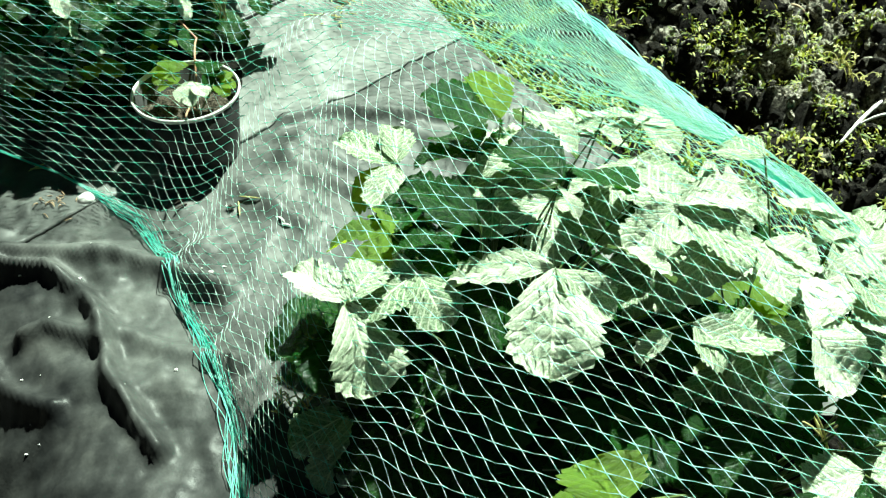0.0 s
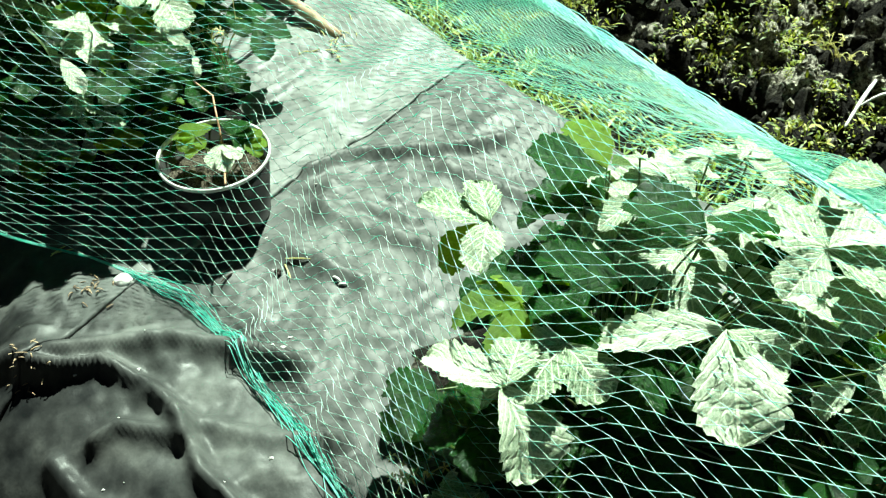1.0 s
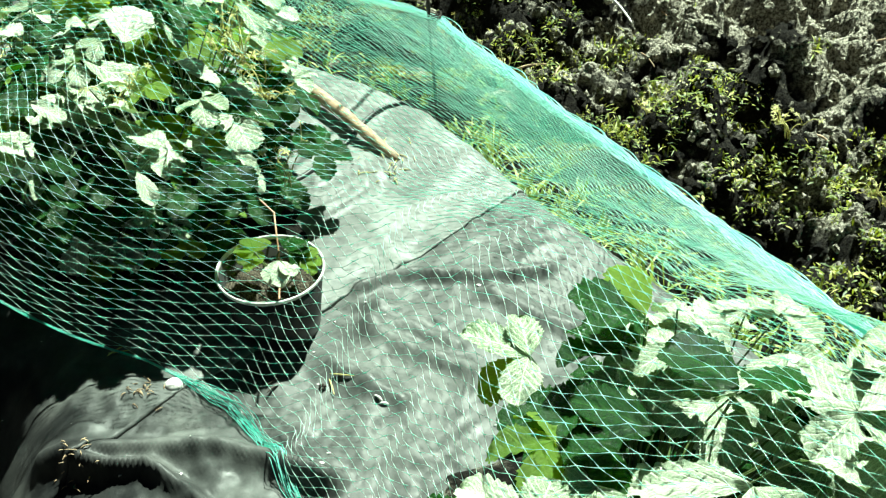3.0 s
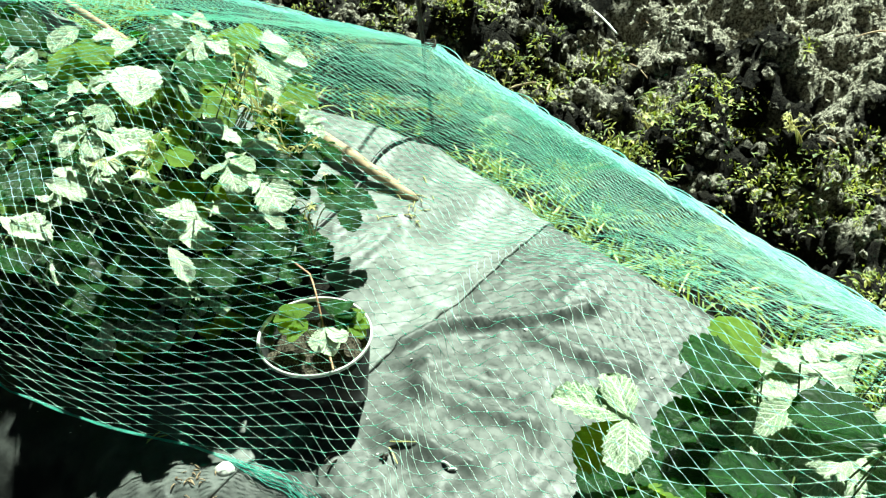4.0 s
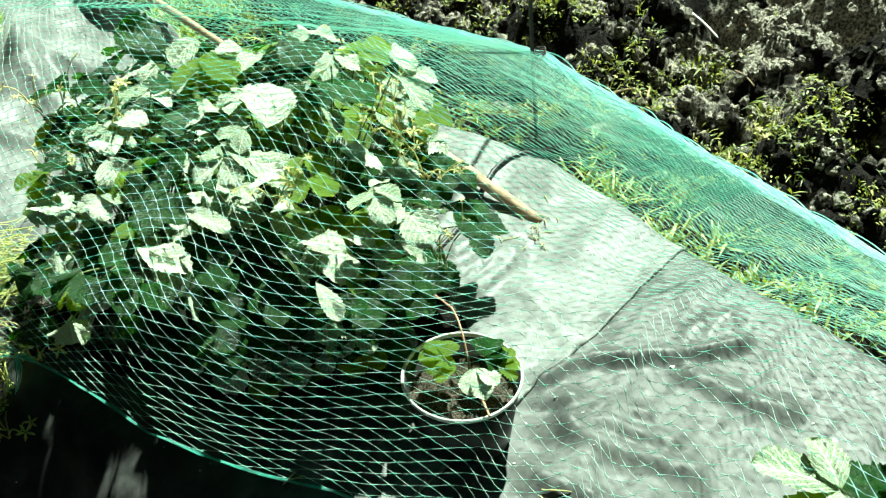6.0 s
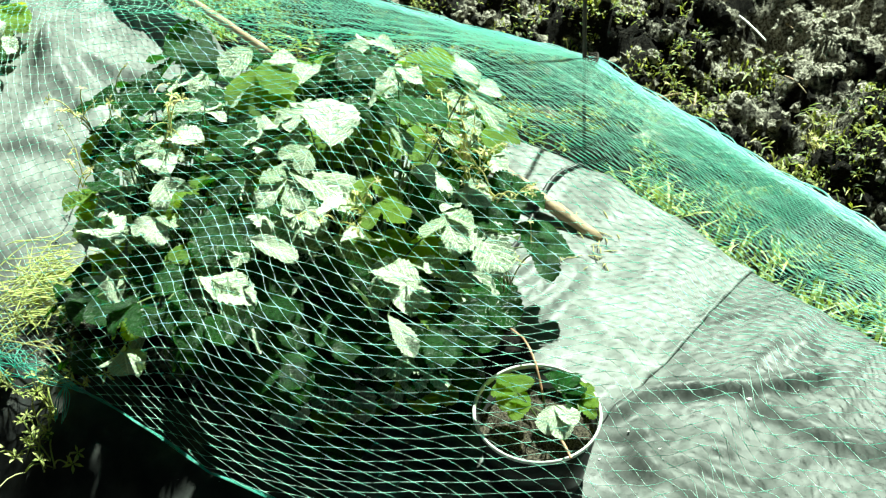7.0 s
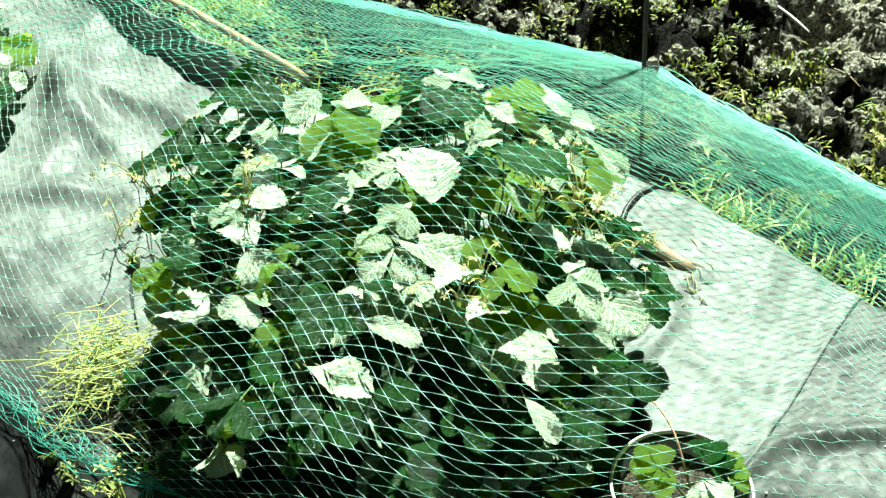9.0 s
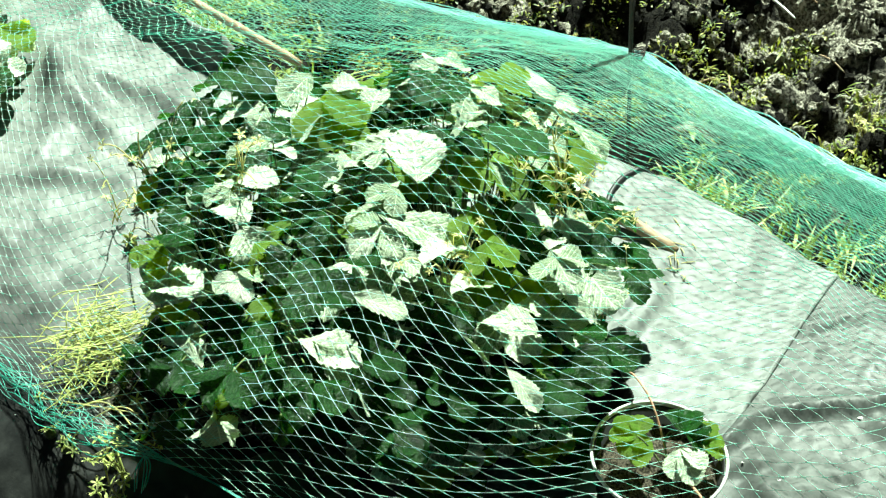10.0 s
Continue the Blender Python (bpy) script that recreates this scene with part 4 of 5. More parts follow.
def build_pot():
    pot = thing("plant_pot", (-0.352, 1.183, 0.004), "round black plastic plant pot with a worn pale rim", "plant pot")
    part("wall", mesh_of("wall", *lathe([(0.0, 0.0), (0.07, 0.0), (0.073, 0.004), (0.087, 0.12), (0.085, 0.12), (0.071, 0.01), (0.0, 0.01)]), POT_PLASTIC), pot)
    part("rim", mesh_of("rim", *lathe([(0.0868, 0.12), (0.0898, 0.1215), (0.0908, 0.125), (0.0898, 0.1275), (0.0878, 0.128), (0.0866, 0.126), (0.0862, 0.121), (0.0868, 0.12)], 64), POT_RIM), pot, "worn whitish rim")
    r = np.linspace(0, 0.083, 22)
    a = np.arange(60) * 2 * np.pi / 60
    R, A = np.meshgrid(r, a, indexing="ij")
    X, Y = R * np.cos(A), R * np.sin(A)
    Z = 0.086 + 0.006 * waves(X, Y, 0.05, 71, 3) + 0.004 * waves(X, Y, 0.016, 72, 2)
    i = np.arange(21)[:, None] * 60
    j = np.arange(60)[None]
    k = (j + 1) % 60
    f = np.stack([i + j, i + 60 + j, i + 60 + k, i + k], -1).reshape(-1, 4)
    part("compost", mesh_of("compost", np.stack([X, Y, Z], -1).reshape(-1, 3), f, POT_SOIL), pot, "dry brown compost")
    young = thing("strawberry_seedling", (-0.335, 1.17, 0.088), "young strawberry plantlet with fresh leaves rooted in the pot", "strawberry plant")
    bpy.context.view_layer.update()
    g = random.Random(3)
    c = tuple(young.location)
    for hub, tips, kind in (
        ((-0.378, 1.2, 0.152), ((-0.404, 1.208, 0.155), (-0.39, 1.226, 0.158), (-0.398, 1.186, 0.15), (-0.366, 1.222, 0.158)), 1),
        ((-0.362, 1.18, 0.146), ((-0.386, 1.172, 0.146), (-0.378, 1.196, 0.15)), 1),
        ((-0.318, 1.187, 0.16), ((-0.292, 1.194, 0.158), (-0.3, 1.214, 0.164), (-0.324, 1.218, 0.164), (-0.3, 1.172, 0.152)), 0),
        ((-0.3, 1.178, 0.15), ((-0.274, 1.184, 0.148), (-0.28, 1.162, 0.146), (-0.284, 1.2, 0.152)), 1),
        ((-0.332, 1.168, 0.158), ((-0.326, 1.132, 0.15), (-0.346, 1.142, 0.15), (-0.312, 1.146, 0.152)), 2),
    ):
        add_leaf(young, c, hub, [(tuple(h + 1.35 * (q - h) for h, q in zip(hub, tip)), 0.033) for tip in tips], g, kind, 0.0013)
    part("stem", mesh_of("stem", *tubes([arc_path((0.0, 0.0, 0.01), (0.012, -0.087, 0.061), 0.012)], [0.0019]), RUNNER), young)
    runner = thing("runner", (-0.356, 1.297, 0.15), "thin reddish strawberry runner reaching into the pot", "runner")
    o = np.array(runner.location)
    part("stem", mesh_of("stem", *tubes([arc_path((-0.52, 1.44, 0.2), (-0.356, 1.297, 0.16), 0.01) - o, arc_path((-0.356, 1.297, 0.16), (-0.335, 1.185, 0.1), 0.03) - o], [0.0017, 0.0017]), RUNNER), runner)


build_pot()


# ---- sticks, posts, stones ----
def rod(name, a, b, r, mat, label, category, bow=0.0, rough=0.0, sides=10, part_name="shaft"):
    a, b = np.array(a, float), np.array(b, float)
    ob = thing(name, tuple(a), label, category)
    p = arc_path(a, b, bow, 24) - a
    s = np.linspace(0, 1, 24)
    rr = r * (1 + rough * waves(s * 3, s * 0, 0.7, 91, 3))
    rr[0] = rr[-1] = r * 0.55
    p = np.concatenate([p[:1], p, p[-1:]])
    rr = np.concatenate([[0.0001], rr, [0.0001]])
    p[0] -= (p[2] - p[1]) * 0.02
    p[-1] += (p[-2] - p[-3]) * 0.02
    part(part_name, mesh_of(name, *tubes([p], [rr], sides), mat), ob)
    return ob


rod("stick", (-0.155, 1.672, 0.018), (-0.47, 2.07, 0.045), 0.0138, WOOD, "broken bare wooden stick lying on the film", "stick", 0.01, 0.25)
rod("cane", (-0.785, 2.295, 0.11), (-1.39, 2.975, 0.16), 0.01, WOOD, "pale cane lying along the film under netting", "cane", 0.02, 0.15)
rod("iron_rod", (-0.072, 2.203, GROUND - 0.03), (-0.15, 2.215, 1.15), 0.005, IRON, "thin dark iron rod holding up the net edge", "rod", 0.0, 0.1)
TUBE_BLACK = make_varied("black_tube_surface", [(0.3, (0.01, 0.01, 0.011)), (0.7, (0.022, 0.022, 0.022))], 0.5, 60, 0.2, 0.001)
# thin black tube along the dark curve that crosses the film
hose = thing("black_tube", (-0.255, 1.8, 0.0), "thin black tube lying curved across the film", "hose")
line = np.array([(-0.12, 1.915), (-0.15, 1.91), (-0.187, 1.892), (-0.222, 1.857), (-0.254, 1.8), (-0.29, 1.725), (-0.319, 1.678), (-0.35, 1.635), (-0.4, 1.585)])
u = np.linspace(0, len(line) - 1, 40)
line = np.stack([np.interp(u, np.arange(len(line)), line[:, c]) for c in (0, 1)], -1)
line = np.stack([line[:, 0], line[:, 1], film_height(line[:, 0], line[:, 1]) + 0.005], -1) - np.array(hose.location)
part("tube", mesh_of("tube", *tubes([line], [0.0055], 8), TUBE_BLACK), hose)
tie = thing("wire_tie", (-0.072, 2.203, 0.09), "dark wire tie fixing the net to the rod", "tie")
part("loop", mesh_of("loop", *tubes([[(0.012 * math.cos(a), 0.012 * math.sin(a), 0.003 * math.sin(3 * a) + 0.0005 * i) for i, a in enumerate(np.linspace(0, 15, 30))], [(0.01, -0.01, 0.01), (-0.03, -0.06, -0.01), (-0.07, -0.13, -0.02)]], [0.0016, 0.0014]), IRON), tie)


def build_post():
    post = thing("wooden_post", (-0.63, 3.0, GROUND - 0.05), "dark square wooden post standing in weeds behind the bed", "post")
    bm = bmesh.new()
    bmesh.ops.create_cube(bm, size=1)
    for v in bm.verts:
        v.co = Vector((v.co.x * 0.085, v.co.y * 0.085, (v.co.z + 0.5) * 0.7))
    bmesh.ops.bevel(bm, geom=list(bm.edges), offset=0.006, segments=2, affect="EDGES")
    bmesh.ops.subdivide_edges(bm, edges=[e for e in bm.edges if e.calc_length() > 0.4], cuts=9)
    for v in bm.verts:
        v.co.x += 0.003 * math.sin(v.co.z * 7 + v.co.y * 30)
        v.co.y += 0.003 * math.sin(v.co.z * 9 + 1)
    me = bpy.data.meshes.new("timber")
    bm.to_mesh(me)
    bm.free()
    me.materials.append(POST_WOOD)
    part("timber", me, post).rotation_euler = (0, 0, 0.35)


build_post()


def lump(seed, size, squash=0.7, sub=2, rough=0.25):
    bm = bmesh.new()
    bmesh.ops.create_icosphere(bm, subdivisions=sub, radius=1)
    for v in bm.verts:
        q = v.co * 1.3 + Vector((seed * 7.1, seed * 3.3, 0))
        v.co *= 1 + rough * noise.noise(q) + 0.5 * rough * noise.noise(q * 2.7)
    vs = np.array([v.co[:] for v in bm.verts]) * size * np.array([1, 1, squash])
    bm.verts.index_update()
    fs = [[v.index for v in f.verts] for f in bm.faces]
    bm.free()
    return vs, np.array(fs)


stone = thing("pebble", (-0.502, 1.031, 0.013), "small smooth white pebble holding down the net hem", "pebble")
part("stone", mesh_of("stone", *lump(4, 0.0155, 0.7), PALE), stone)


# ---- berries, stalks ----
def calyx(at, size, g, points=5):
    vs, fs = [], []
    tilt = Euler((g.uniform(-0.9, 0.9), g.uniform(-0.9, 0.9), g.uniform(0, 6))).to_matrix()
    for i in range(points):
        a = i * 6.283 / points
        base = len(vs)
        for dr, da, dz in ((0.12, -0.6, 0), (0.6, -0.28, 0.16), (1.0, 0, 0.05), (0.6, 0.28, 0.16), (0.12, 0.6, 0)):
            vs.append(tuple(Vector(at) + tilt @ Vector((math.cos(a + da) * dr, math.sin(a + da) * dr, dz)) * size))
        fs += [(base, base + 1, base + 3, base + 4), (base + 1, base + 2, base + 3)]
    return vs, fs


def truss(plant_list, at, count, reach, seed, label, name="flower_stalk", length=0.14, mat=STRAW, low=0.0, star=(0.006, 0.012)):
    """Old flower stalks: forked thin stems with star-shaped calyxes."""
    g = random.Random(seed)
    ob = thing(name, at, label, "flower stalk")
    for i in range(count):
        a, up = g.uniform(0, 6.283), g.uniform(0.2, 1)
        mid = (math.cos(a) * reach * 0.5, math.sin(a) * reach * 0.5, length * up * 0.6 + low)
        end = (math.cos(a + g.uniform(-0.5, 0.5)) * reach * g.uniform(0.6, 1.1), math.sin(a + g.uniform(-0.5, 0.5)) * reach * g.uniform(0.6, 1.1), length * up + low)
        paths = [arc_path((g.uniform(-0.01, 0.01), g.uniform(-0.01, 0.01), 0), mid, 0.015, 6), arc_path(mid, end, 0.012, 5)]
        side = tuple(np.array(mid) + np.array((g.uniform(-0.03, 0.03), g.uniform(-0.03, 0.03), g.uniform(0, 0.03))))
        paths.append(arc_path(mid, side, 0.006, 4))
        part("stem", mesh_of("stem", *tubes(paths, [0.0014, 0.001, 0.0009], 4), mat), ob)
        for tip in (end, side):
            v, f = calyx(tip, g.uniform(*star), g)
            part("calyx", mesh_of("calyx", v, f, mat, False), ob, "yellow-green star-shaped calyx")
    return ob


truss(None, (-0.42, 1.53, 0.2), 9, 0.09, 1, "yellowing strawberry flower stalks with spent calyxes")
truss(None, (-0.36, 1.47, 0.1), 7, 0.08, 2, "thin yellow strawberry stalks with spent calyxes")
truss(None, (-0.47, 1.56, 0.3), 5, 0.06, 3, "upright yellow strawberry flower stalks")
truss(None, (-0.42, 1.5, 0.34), 9, 0.07, 21, "orange-yellow strawberry stalks pressed under the net", length=0.09)
truss(None, (-0.38, 1.47, 0.28), 8, 0.07, 22, "straw-yellow forked strawberry stalks under the net", length=0.1)
truss(None, (-0.6, 1.36, 0.33), 6, 0.06, 23, "yellow strawberry stalks among the leaves", length=0.08)
truss(None, (-0.87, 1.56, 0.33), 6, 0.05, 4, "orange-yellow spent strawberry flower stalks")
truss(None, (-0.99, 1.66, 0.3), 5, 0.06, 5, "spent strawberry calyxes on thin stalks")
truss(None, (-1.16, 1.95, 0.02), 5, 0.08, 6, "thin stalks with green buds over the film")
truss(None, (-1.095, 1.377, float(film_height(-1.095, 1.377))), 6, 0.075, 7, "pale yellow strawberry stalks spilling past the net hem", length=0.05, mat=HAY, star=(0.011, 0.018))
truss(None, (-1.092, 1.289, float(film_height(-1.092, 1.289))), 6, 0.075, 47, "pale yellow withered flower stalks on the film", length=0.05, mat=HAY, star=(0.011, 0.018))
truss(None, (-1.142, 1.323, float(film_height(-1.142, 1.323))), 4, 0.075, 87, "yellow-green spent calyxes drooping over the film shoulder", length=0.05, mat=HAY, star=(0.011, 0.018))
truss(None, (-1.055, 1.416, float(film_height(-1.055, 1.416))), 4, 0.075, 127, "withered yellow stalks with large calyxes at the hem corner", length=0.05, mat=HAY, star=(0.011, 0.018))
truss(None, (0.55, 0.52, 0.12), 7, 0.07, 9, "yellow strawberry fruit stalks with empty calyxes")
truss(None, (0.4, 0.5, 0.08), 6, 0.07, 10, "strawberry fruit stalks with small green fruit")
truss(None, (-0.07, 0.62, 0.03), 5, 0.04, 11, "yellow strawberry fruit stalk at the film hole", length=0.06)


def hay(at, seed):
    g = random.Random(seed)
    ob = thing("dry_grass_tuft", at, "tuft of pale yellow dry stalks pressed under the net", "grass tuft")
    for i in range(240):
        c = np.array((g.gauss(0, 0.035), g.gauss(0, 0.045), 0.02 + abs(g.gauss(0, 0.035))))
        h, l = g.gauss(0.15, 0.45) + (1.3 if i % 5 == 0 else 0), g.uniform(0.03, 0.12)
        d = np.array((math.cos(h), math.sin(h), g.uniform(-0.25, 0.25))) * l / 2
        p = arc_path(c - d, c + d, g.uniform(-0.006, 0.01), 6)
        part("straw_blade", mesh_of("straw_blade", *tubes([p], [[0.0005, 0.001, 0.0012, 0.0011, 0.0009, 0.0004]], 3), HAY), ob)
    for i in range(46):
        v, f = calyx((g.gauss(0, 0.04), g.gauss(0, 0.045), 0.02 + abs(g.gauss(0, 0.035))), g.uniform(0.007, 0.014), g, 6)
        part("calyx", mesh_of("calyx", v, f, HAY, False), ob, "yellow-green star-shaped calyx")


hay((-1.14, 1.6, 0.02), 5)


def berry(at, s, seed):
    ob = thing("strawberry", at, "ripe red strawberry lying in leaf shade", "strawberry", "ripe berries")
    vs, fs = lump(seed, s, 1.0, 3, 0.05)
    vs[:, :2] *= (1.0 - 0.35 * np.clip(-vs[:, 2:] / s, -0.3, 1))
    part("fruit", mesh_of("fruit", vs, fs, BERRY), ob)
    v, f = calyx((0, 0, s * 0.95), s * 0.9, random.Random(seed), 7)
    part("calyx", mesh_of("calyx", v, f, STALK, False), ob)
    ob.rotation_euler = (1.9, 0.4, seed)


berry((-0.03, 0.575, 0.01), 0.014, 1)
berry((0.0, 0.6, 0.005), 0.012, 2)
berry((0.51, 0.45, 0.02), 0.013, 3)


def fruit_stalk(root, at, s, seed, label):
    """A thin stalk from the plant to a small green fruit lying on the film."""
    g = random.Random(seed)
    z = float(film_height(at[0], at[1])) + s
    ob = thing("fruit_stalk", (at[0], at[1], z), label, "fruit stalk", "green fruit on stalks")
    o = np.array(ob.location)
    part("stem", mesh_of("stem", *tubes([arc_path(np.array(root) - o, (0, 0, s * 0.7), g.uniform(0.02, 0.06), 12, (g.uniform(-0.03, 0.03), g.uniform(-0.03, 0.03), 0))], [0.0011], 5), STRAW), ob)
    vs, fs = lump(seed, s, 1.1, 2, 0.1)
    part("fruit", mesh_of("fruit", vs, fs, UNRIPE), ob, "small hard dark green fruit")
    for turn in range(2):
        v, f = calyx((0, 0, s * 0.8), s * 1.5, random.Random(seed * 3 + turn), 6)
        part("calyx", mesh_of("calyx", v, f, HAY, False), ob, "yellow-green star-shaped calyx")


for i, (root, at) in enumerate((
    ((-1.0, 1.78, 0.12), (-1.15, 2.15)), ((-1.02, 1.76, 0.12), (-1.13, 2.185)), ((-1.02, 1.7, 0.15), (-1.12, 1.995)),
    ((-0.96, 1.8, 0.2), (-1.02, 2.3)), ((-0.92, 1.82, 0.2), (-0.9, 2.25)), ((-1.0, 1.66, 0.15), (-1.13, 1.89)),
    ((-1.07, 1.44, 0.06), (-1.24, 1.53)), ((-1.08, 1.42, 0.06), (-1.22, 1.47)), ((-1.05, 1.4, 0.06), (-1.19, 1.44)), ((-1.05, 1.38, 0.06), (-1.1, 1.33)),
)):
    fruit_stalk(root, at, 0.008 + 0.002 * (i % 3), 60 + i, "small green strawberry on a thin yellow stalk over the film")


# ---- planting holes, with painted shade under the plants ----
def hole(at, r, seed):
    rr = np.linspace(0, r, 10)
    a = np.arange(28) * 2 * np.pi / 28
    R, A = np.meshgrid(rr, a, indexing="ij")
    R = R * (1 + 0.2 * np.sin(A * 3 + seed) + 0.1 * np.sin(A * 7 + seed * 2))
    X, Y = at[0] + R * np.cos(A), at[1] + R * np.sin(A)
    Z = film_height(X, Y) + 0.012 + 0.006 * waves(X, Y, 0.05, seed, 3)
    Z[-1] -= 0.016
    i = np.arange(9)[:, None] * 28
    j = np.arange(28)[None]
    k = (j + 1) % 28
    ob = new("hole_and_shade", mesh_of("hole_and_shade", np.stack([X, Y, Z], -1).reshape(-1, 3), np.stack([i + j, i + 28 + j, i + 28 + k, i + k], -1).reshape(-1, 4), SOIL))
    tagged(ob, "dark soil in a cut film hole, also painting shade under the plant", "soil", "planting holes", "structure")


# the large discs reach past the holes as painted shade under the bushes
for i, c in enumerate(CROWNS):
    hole(c, 0.1 if i == 4 else 0.25, i + 1)


# ---- clods, weeds ----
def scatter(count, area, gen):
    (x0, x1), (y0, y1) = area
    return gen.uniform(x0, x1, count), gen.uniform(y0, y1, count)


def beyond_edge(x, y):
    k, v = to_bed(x, y)
    return v - np.interp(k, EDGE_K, EDGE_V)


def merge(pieces):
    vs, fs, at = [], [], 0
    for v, f in pieces:
        vs.append(v)
        fs += (np.asarray(f) + at).tolist() if isinstance(f, np.ndarray) else [tuple(j + at for j in face) for face in f]
        at += len(v)
    return np.concatenate(vs), fs


def build_clods():
    gen = np.random.default_rng(11)
    kinds = [lump(s, 1.0, 0.75, 1, 0.9) for s in range(1, 13)]
    big = [lump(s, 1.0, 0.75, 2, 0.7) for s in range(20, 32)]
    x, y = scatter(58000, ((-1.3, 3.2), (0.4, 5.2)), gen)
    keep = (beyond_edge(x, y) > 0.4) & (gen.random(58000) < smooth_step(2.5, 1.5, np.hypot(x - 0.75, y - 2.7) + 0.5 * waves(x, y, 0.9, 15, 2)))
    x, y = x[keep], y[keep]
    z = soil_height(x, y)
    pieces = []
    for px, py, pz in zip(x, y, z):
        s = 0.003 + 0.021 * gen.random() ** 3.8
        v, f = (big if s > 0.013 else kinds)[gen.integers(12)]
        m = np.array(Euler(gen.uniform(0, 6.28, 3)).to_matrix())
        pieces.append(((v @ m.T) * s + (px, py, pz + 0.3 * s), f))
    ob = new("soil_clods", mesh_of("soil_clods", *merge(pieces), CLOD, False))
    tagged(ob, "crumbly pale soil clods on dug ground", "soil clods", kind="stuff")


def blade(g, at, heading, length, width, lean, lobes=0):
    """A thin curved leaf with a pointed tip; lobed leaves carry side teeth."""
    n = 2
    d = Vector((math.cos(heading), math.sin(heading), 0))
    s = Vector((-d.y, d.x, 0))
    vs, fs = [], []
    for i in range(n + 1):
        t = i / n
        c = Vector(at) + d * (length * math.sin(lean) * t) + Vector((0, 0, length * (math.cos(lean) * t - 0.35 * t * t)))
        w = width * math.sin(math.pi * min(0.97, 0.12 + 0.88 * t)) * (1.35 if lobes and i % 2 else 1) * 0.5
        vs += [tuple(c - s * w), tuple(c + s * w)]
    for i in range(n):
        fs.append((2 * i, 2 * i + 1, 2 * i + 3, 2 * i + 2))
    return np.array(vs), fs


def build_weeds(name, mat, label, category, spots, seed, blades=(9, 18), length=(0.02, 0.06), width=(0.004, 0.012)):
    g = random.Random(seed)
    pieces = []
    for x, y, z, s in spots:
        for i in range(g.randint(*blades)):
            at = (x + g.gauss(0, 0.014) * s, y + g.gauss(0, 0.014) * s, z + g.uniform(-0.004, 0.02) * s)
            pieces.append(blade(g, at, g.uniform(0, 6.283), g.uniform(*length) * s, g.uniform(*width) * s, g.uniform(0.15, 1.35), g.random() < 0.5))
    ob = new(name, mesh_of(name, *merge(pieces), mat, False))
    tagged(ob, label, category, kind="stuff")


def weed_spots(count, area, lo, hi, seed, patch):
    gen = np.random.default_rng(seed)
    x, y = scatter(count, area, gen)
    e = beyond_edge(x, y)
    keep = (e > lo) & (e < hi) & (waves(x, y, 0.4, patch, 2) > gen.uniform(-0.5, 0.45, count) + 0.5 * smooth_step(hi * 0.55, hi, e))
    x, y = x[keep], y[keep]
    return np.stack([x, y, soil_height(x, y), gen.uniform(0.6, 1.5, len(x))], -1)


build_clods()
build_weeds("weeds", WEED, "low yellow-green weeds in patches beside the net", "weeds", weed_spots(20000, ((-1.2, 2.1), (0.6, 4.4)), 0.28, 0.95, 3, 77), 4, (13, 20), (0.006, 0.022), (0.0022, 0.0055))
build_weeds("weed_tufts", WEED, "spiky yellow-green weed tufts scattered on the dug soil", "weeds", weed_spots(330, ((-1.0, 2.3), (0.9, 4.4)), 0.4, 2.3, 13, 76), 14, (14, 26), (0.012, 0.04), (0.002, 0.005))
build_weeds("grass", GRASS, "sunlit yellowish grass strip along the film edge", "grass", weed_spots(12000, ((-2.4, 1.4), (0.1, 3.8)), -0.05, 0.27, 6, 78), 5, (8, 14), (0.025, 0.06), (0.0028, 0.0055))
build_weeds("verge_grass", GRASS, "taller yellow-green grass against the film bank", "grass", weed_spots(3600, ((-1.6, 1.2), (0.3, 3.2)), -0.03, 0.13, 8, 74), 15, (9, 13), (0.06, 0.16), (0.0022, 0.0046))
build_weeds("far_grass", GRASS, "bright short grass behind the post", "grass", weed_spots(2600, ((-2.6, -0.6), (2.9, 4.6)), 0.1, 2.4, 9, 79), 6, (10, 16), (0.03, 0.08), (0.003, 0.007))


def twigs():
    g = random.Random(12)
    for i in range(16):
        x, y = g.uniform(-0.1, 1.5), g.uniform(1.7, 3.4)
        if beyond_edge(np.array(x), np.array(y)) < 0.45:
            continue
        z, a, l = float(soil_height(x, y)) + 0.018, g.uniform(0, 3.14), g.uniform(0.05, 0.14)
        d = np.array((math.cos(a), math.sin(a), g.uniform(-0.1, 0.2))) * l
        ob = rod("twig", (x, y, z), tuple(np.array((x, y, z)) + d), g.uniform(0.0018, 0.0035), WOOD, "thin pale dry twig on the dug soil", "twig", 0.008, 0.2, 5)
        tagged(ob, group="twigs on the soil")


twigs()
for a, b, r, label in (
    ((0.865, 1.486, -0.165), (0.97, 1.6, -0.135), 0.0042, "bleached forked twig lying on dark soil"),
    ((0.463, 2.913, -0.16), (0.515, 2.66, -0.15), 0.0032, "long thin bleached twig on the dug soil"),
    ((0.905, 1.53, -0.15), (0.985, 1.535, -0.12), 0.003, "short bleached side twig on dark soil"),
):
    tagged(rod("twig", a, b, r, PALE, label, "twig", 0.01, 0.25, 6), group="twigs on the soil")


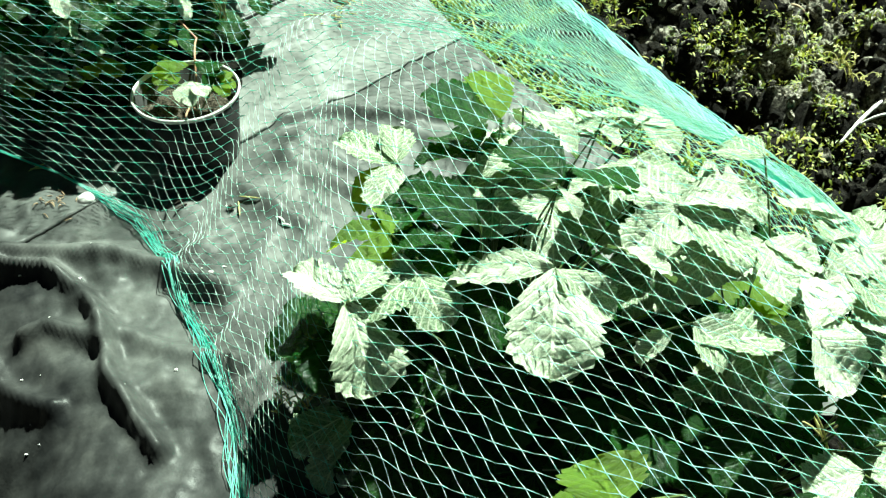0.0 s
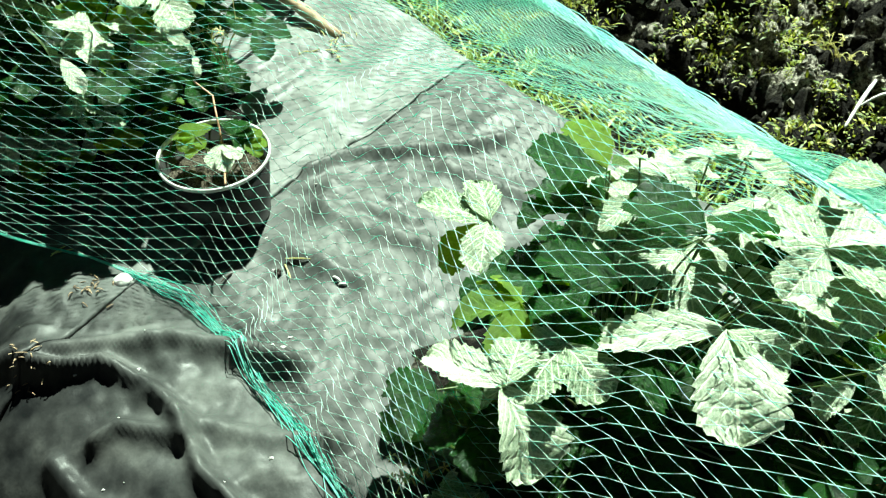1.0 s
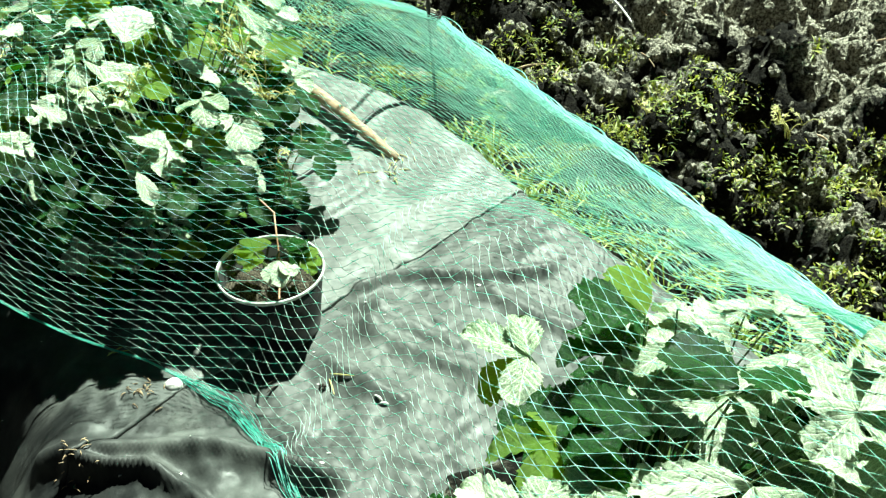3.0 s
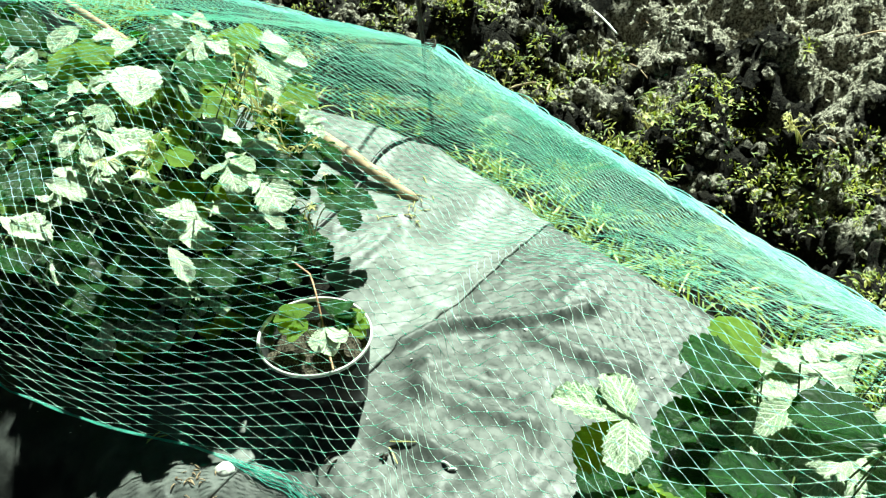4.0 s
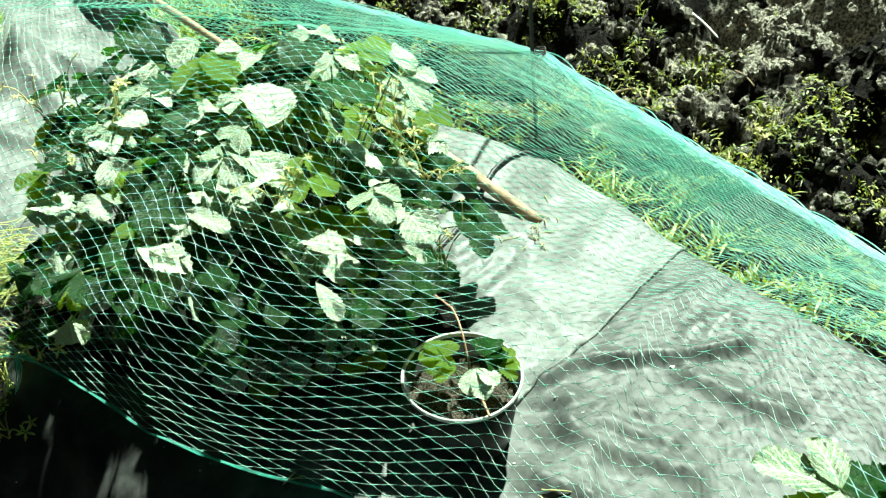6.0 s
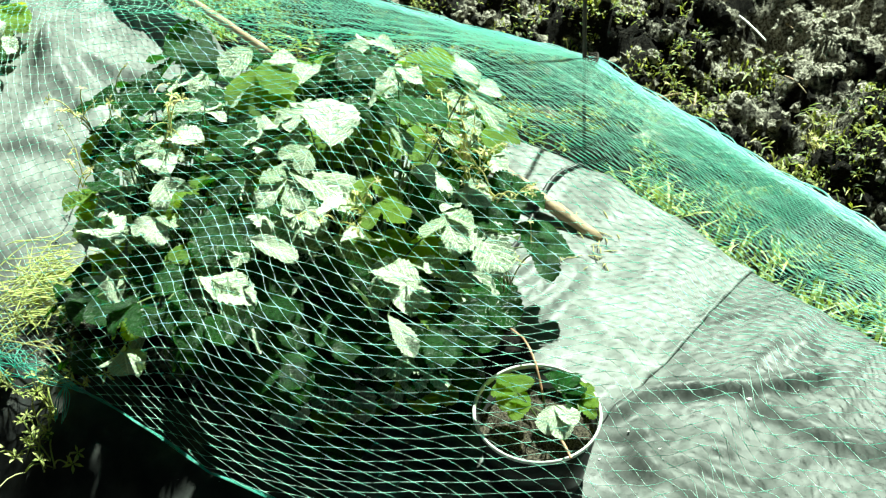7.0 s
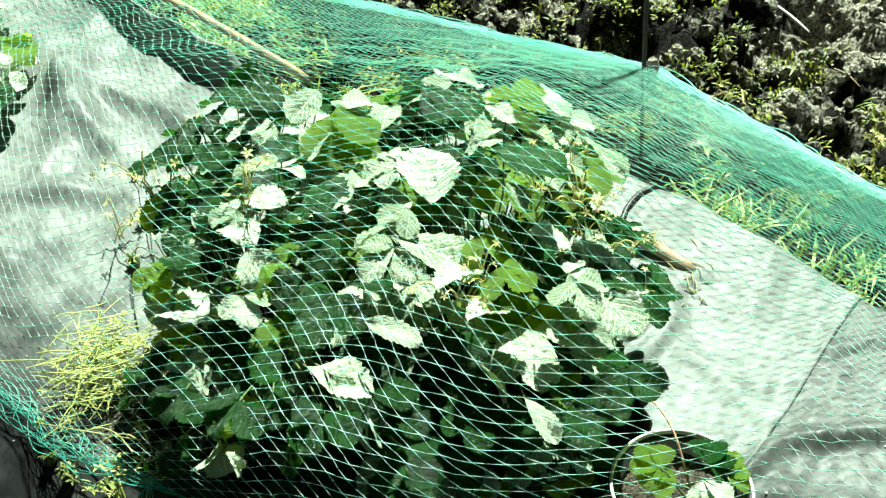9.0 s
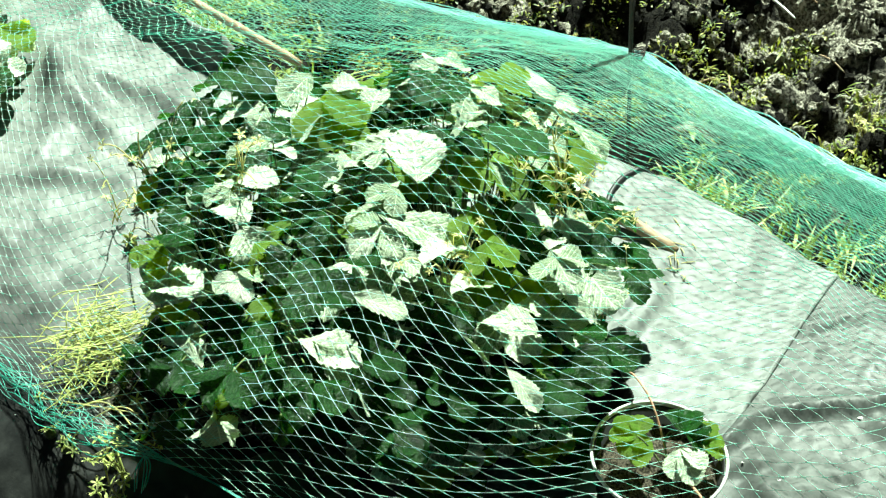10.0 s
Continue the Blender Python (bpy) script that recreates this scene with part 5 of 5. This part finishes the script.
def build_marigold():
    ob = thing("marigold", (-1.01, 3.18, GROUND), "small orange flower in the grass behind the bed", "flower")
    part("stem", mesh_of("stem", *tubes([arc_path((0, 0, 0), (0.01, 0, 0.09), 0.0, 5)], [0.002]), STALK), ob)
    vs, fs = [], []
    for i in range(3):
        v, f = calyx((0.01, 0, 0.09 + 0.004 * i), 0.026 - 0.005 * i, random.Random(i), 9)
        fs += [tuple(j + len(vs) for j in face) for face in f]
        vs += v
    part("petals", mesh_of("petals", vs, fs, PETAL, False), ob)


build_marigold()
for i, (x, y) in enumerate(((0.06, 2.42), (0.1, 2.3), (-0.04, 2.75), (0.5, 2.2), (0.75, 1.9), (0.95, 1.75), (0.78, 3.02))):
    truss(None, (x, y, float(soil_height(x, y))), 7, 0.06, 30 + i, "withered pale weed with thin branching stalks on bare soil", "dry_weed", 0.11)


# ---- litter on the film ----
def litter(name, at, count, reach, seed, label, mat, length=(0.012, 0.035), r=0.0011):
    g = random.Random(seed)
    z = float(film_height(at[0], at[1]))
    ob = thing(name, (at[0], at[1], z), label, "litter")
    for i in range(count):
        x, y, h = g.gauss(0, reach), g.gauss(0, reach), g.uniform(0, 6.283)
        l = g.uniform(*length) / 2
        c = np.array((x, y, float(film_height(at[0] + x, at[1] + y)) - z + 0.003))
        d = np.array((math.cos(h), math.sin(h), g.uniform(-0.05, 0.25))) * l
        part("straw", mesh_of("straw", *tubes([arc_path(c - d, c + d, g.uniform(0, 0.004), 5)], [[r * 0.6, r, r, r, r * 0.5]], 4), mat), ob)


litter("straw_litter", (-0.175, 1.635), 16, 0.022, 1, "bits of pale straw lying at the stick end", STRAW)
litter("straw_litter", (-0.61, 0.865), 22, 0.016, 2, "small heap of pale brown straw bits on the film", WOOD, (0.006, 0.018))
litter("straw_litter", (-0.545, 1.022), 22, 0.016, 3, "brown chaff bits beside the pebble", WOOD, (0.005, 0.014))
litter("straw_litter", (-0.2, 1.72), 9, 0.05, 4, "scattered dry straw bits near the stick", STRAW)
litter("stem_bit", (-0.24, 1.045), 2, 0.008, 5, "short pale dry stem on the film", STRAW, (0.03, 0.05), 0.0015)
litter("stem_bit", (-0.164, 0.994), 2, 0.004, 6, "small pale curled chip on the film", PALE, (0.012, 0.018), 0.0028)
litter("stem_bit", (-0.62, 1.12), 2, 0.005, 7, "upright pale straw caught in the net", STRAW, (0.03, 0.04), 0.0016)
litter("stem_bit", (-0.345, 1.02), 2, 0.006, 8, "short dark twig beside the pot", IRON, (0.02, 0.03), 0.0018)
litter("soil_crumb", (-0.261, 1.031), 3, 0.004, 9, "dark soil crumb on the film", IRON, (0.006, 0.01), 0.003)


def specks():
    """Chaff and soil grains, too small to pick apart."""
    gen = np.random.default_rng(44)
    pieces = []
    x, y = gen.uniform(-1.9, 0.5, 420), gen.uniform(0.3, 3.0, 420)
    keep = beyond_edge(x, y) < -0.12
    chip = lump(3, 1.0, 0.5, 1, 0.6)
    for px, py in zip(x[keep], y[keep]):
        s = 0.0008 + 0.0022 * gen.random() ** 3
        v = chip[0] @ np.array(Euler((0, 0, gen.uniform(0, 6))).to_matrix()).T
        pieces.append((v * (s * gen.uniform(1, 2.2), s, s) + (px, py, float(film_height(px, py)) + 0.0015 + s * 0.3), chip[1]))
    tagged(new("film_specks", mesh_of("film_specks", *merge(pieces), PALE, False)), "tiny pale grains and chaff scattered on the film", "grains", kind="stuff")


specks()
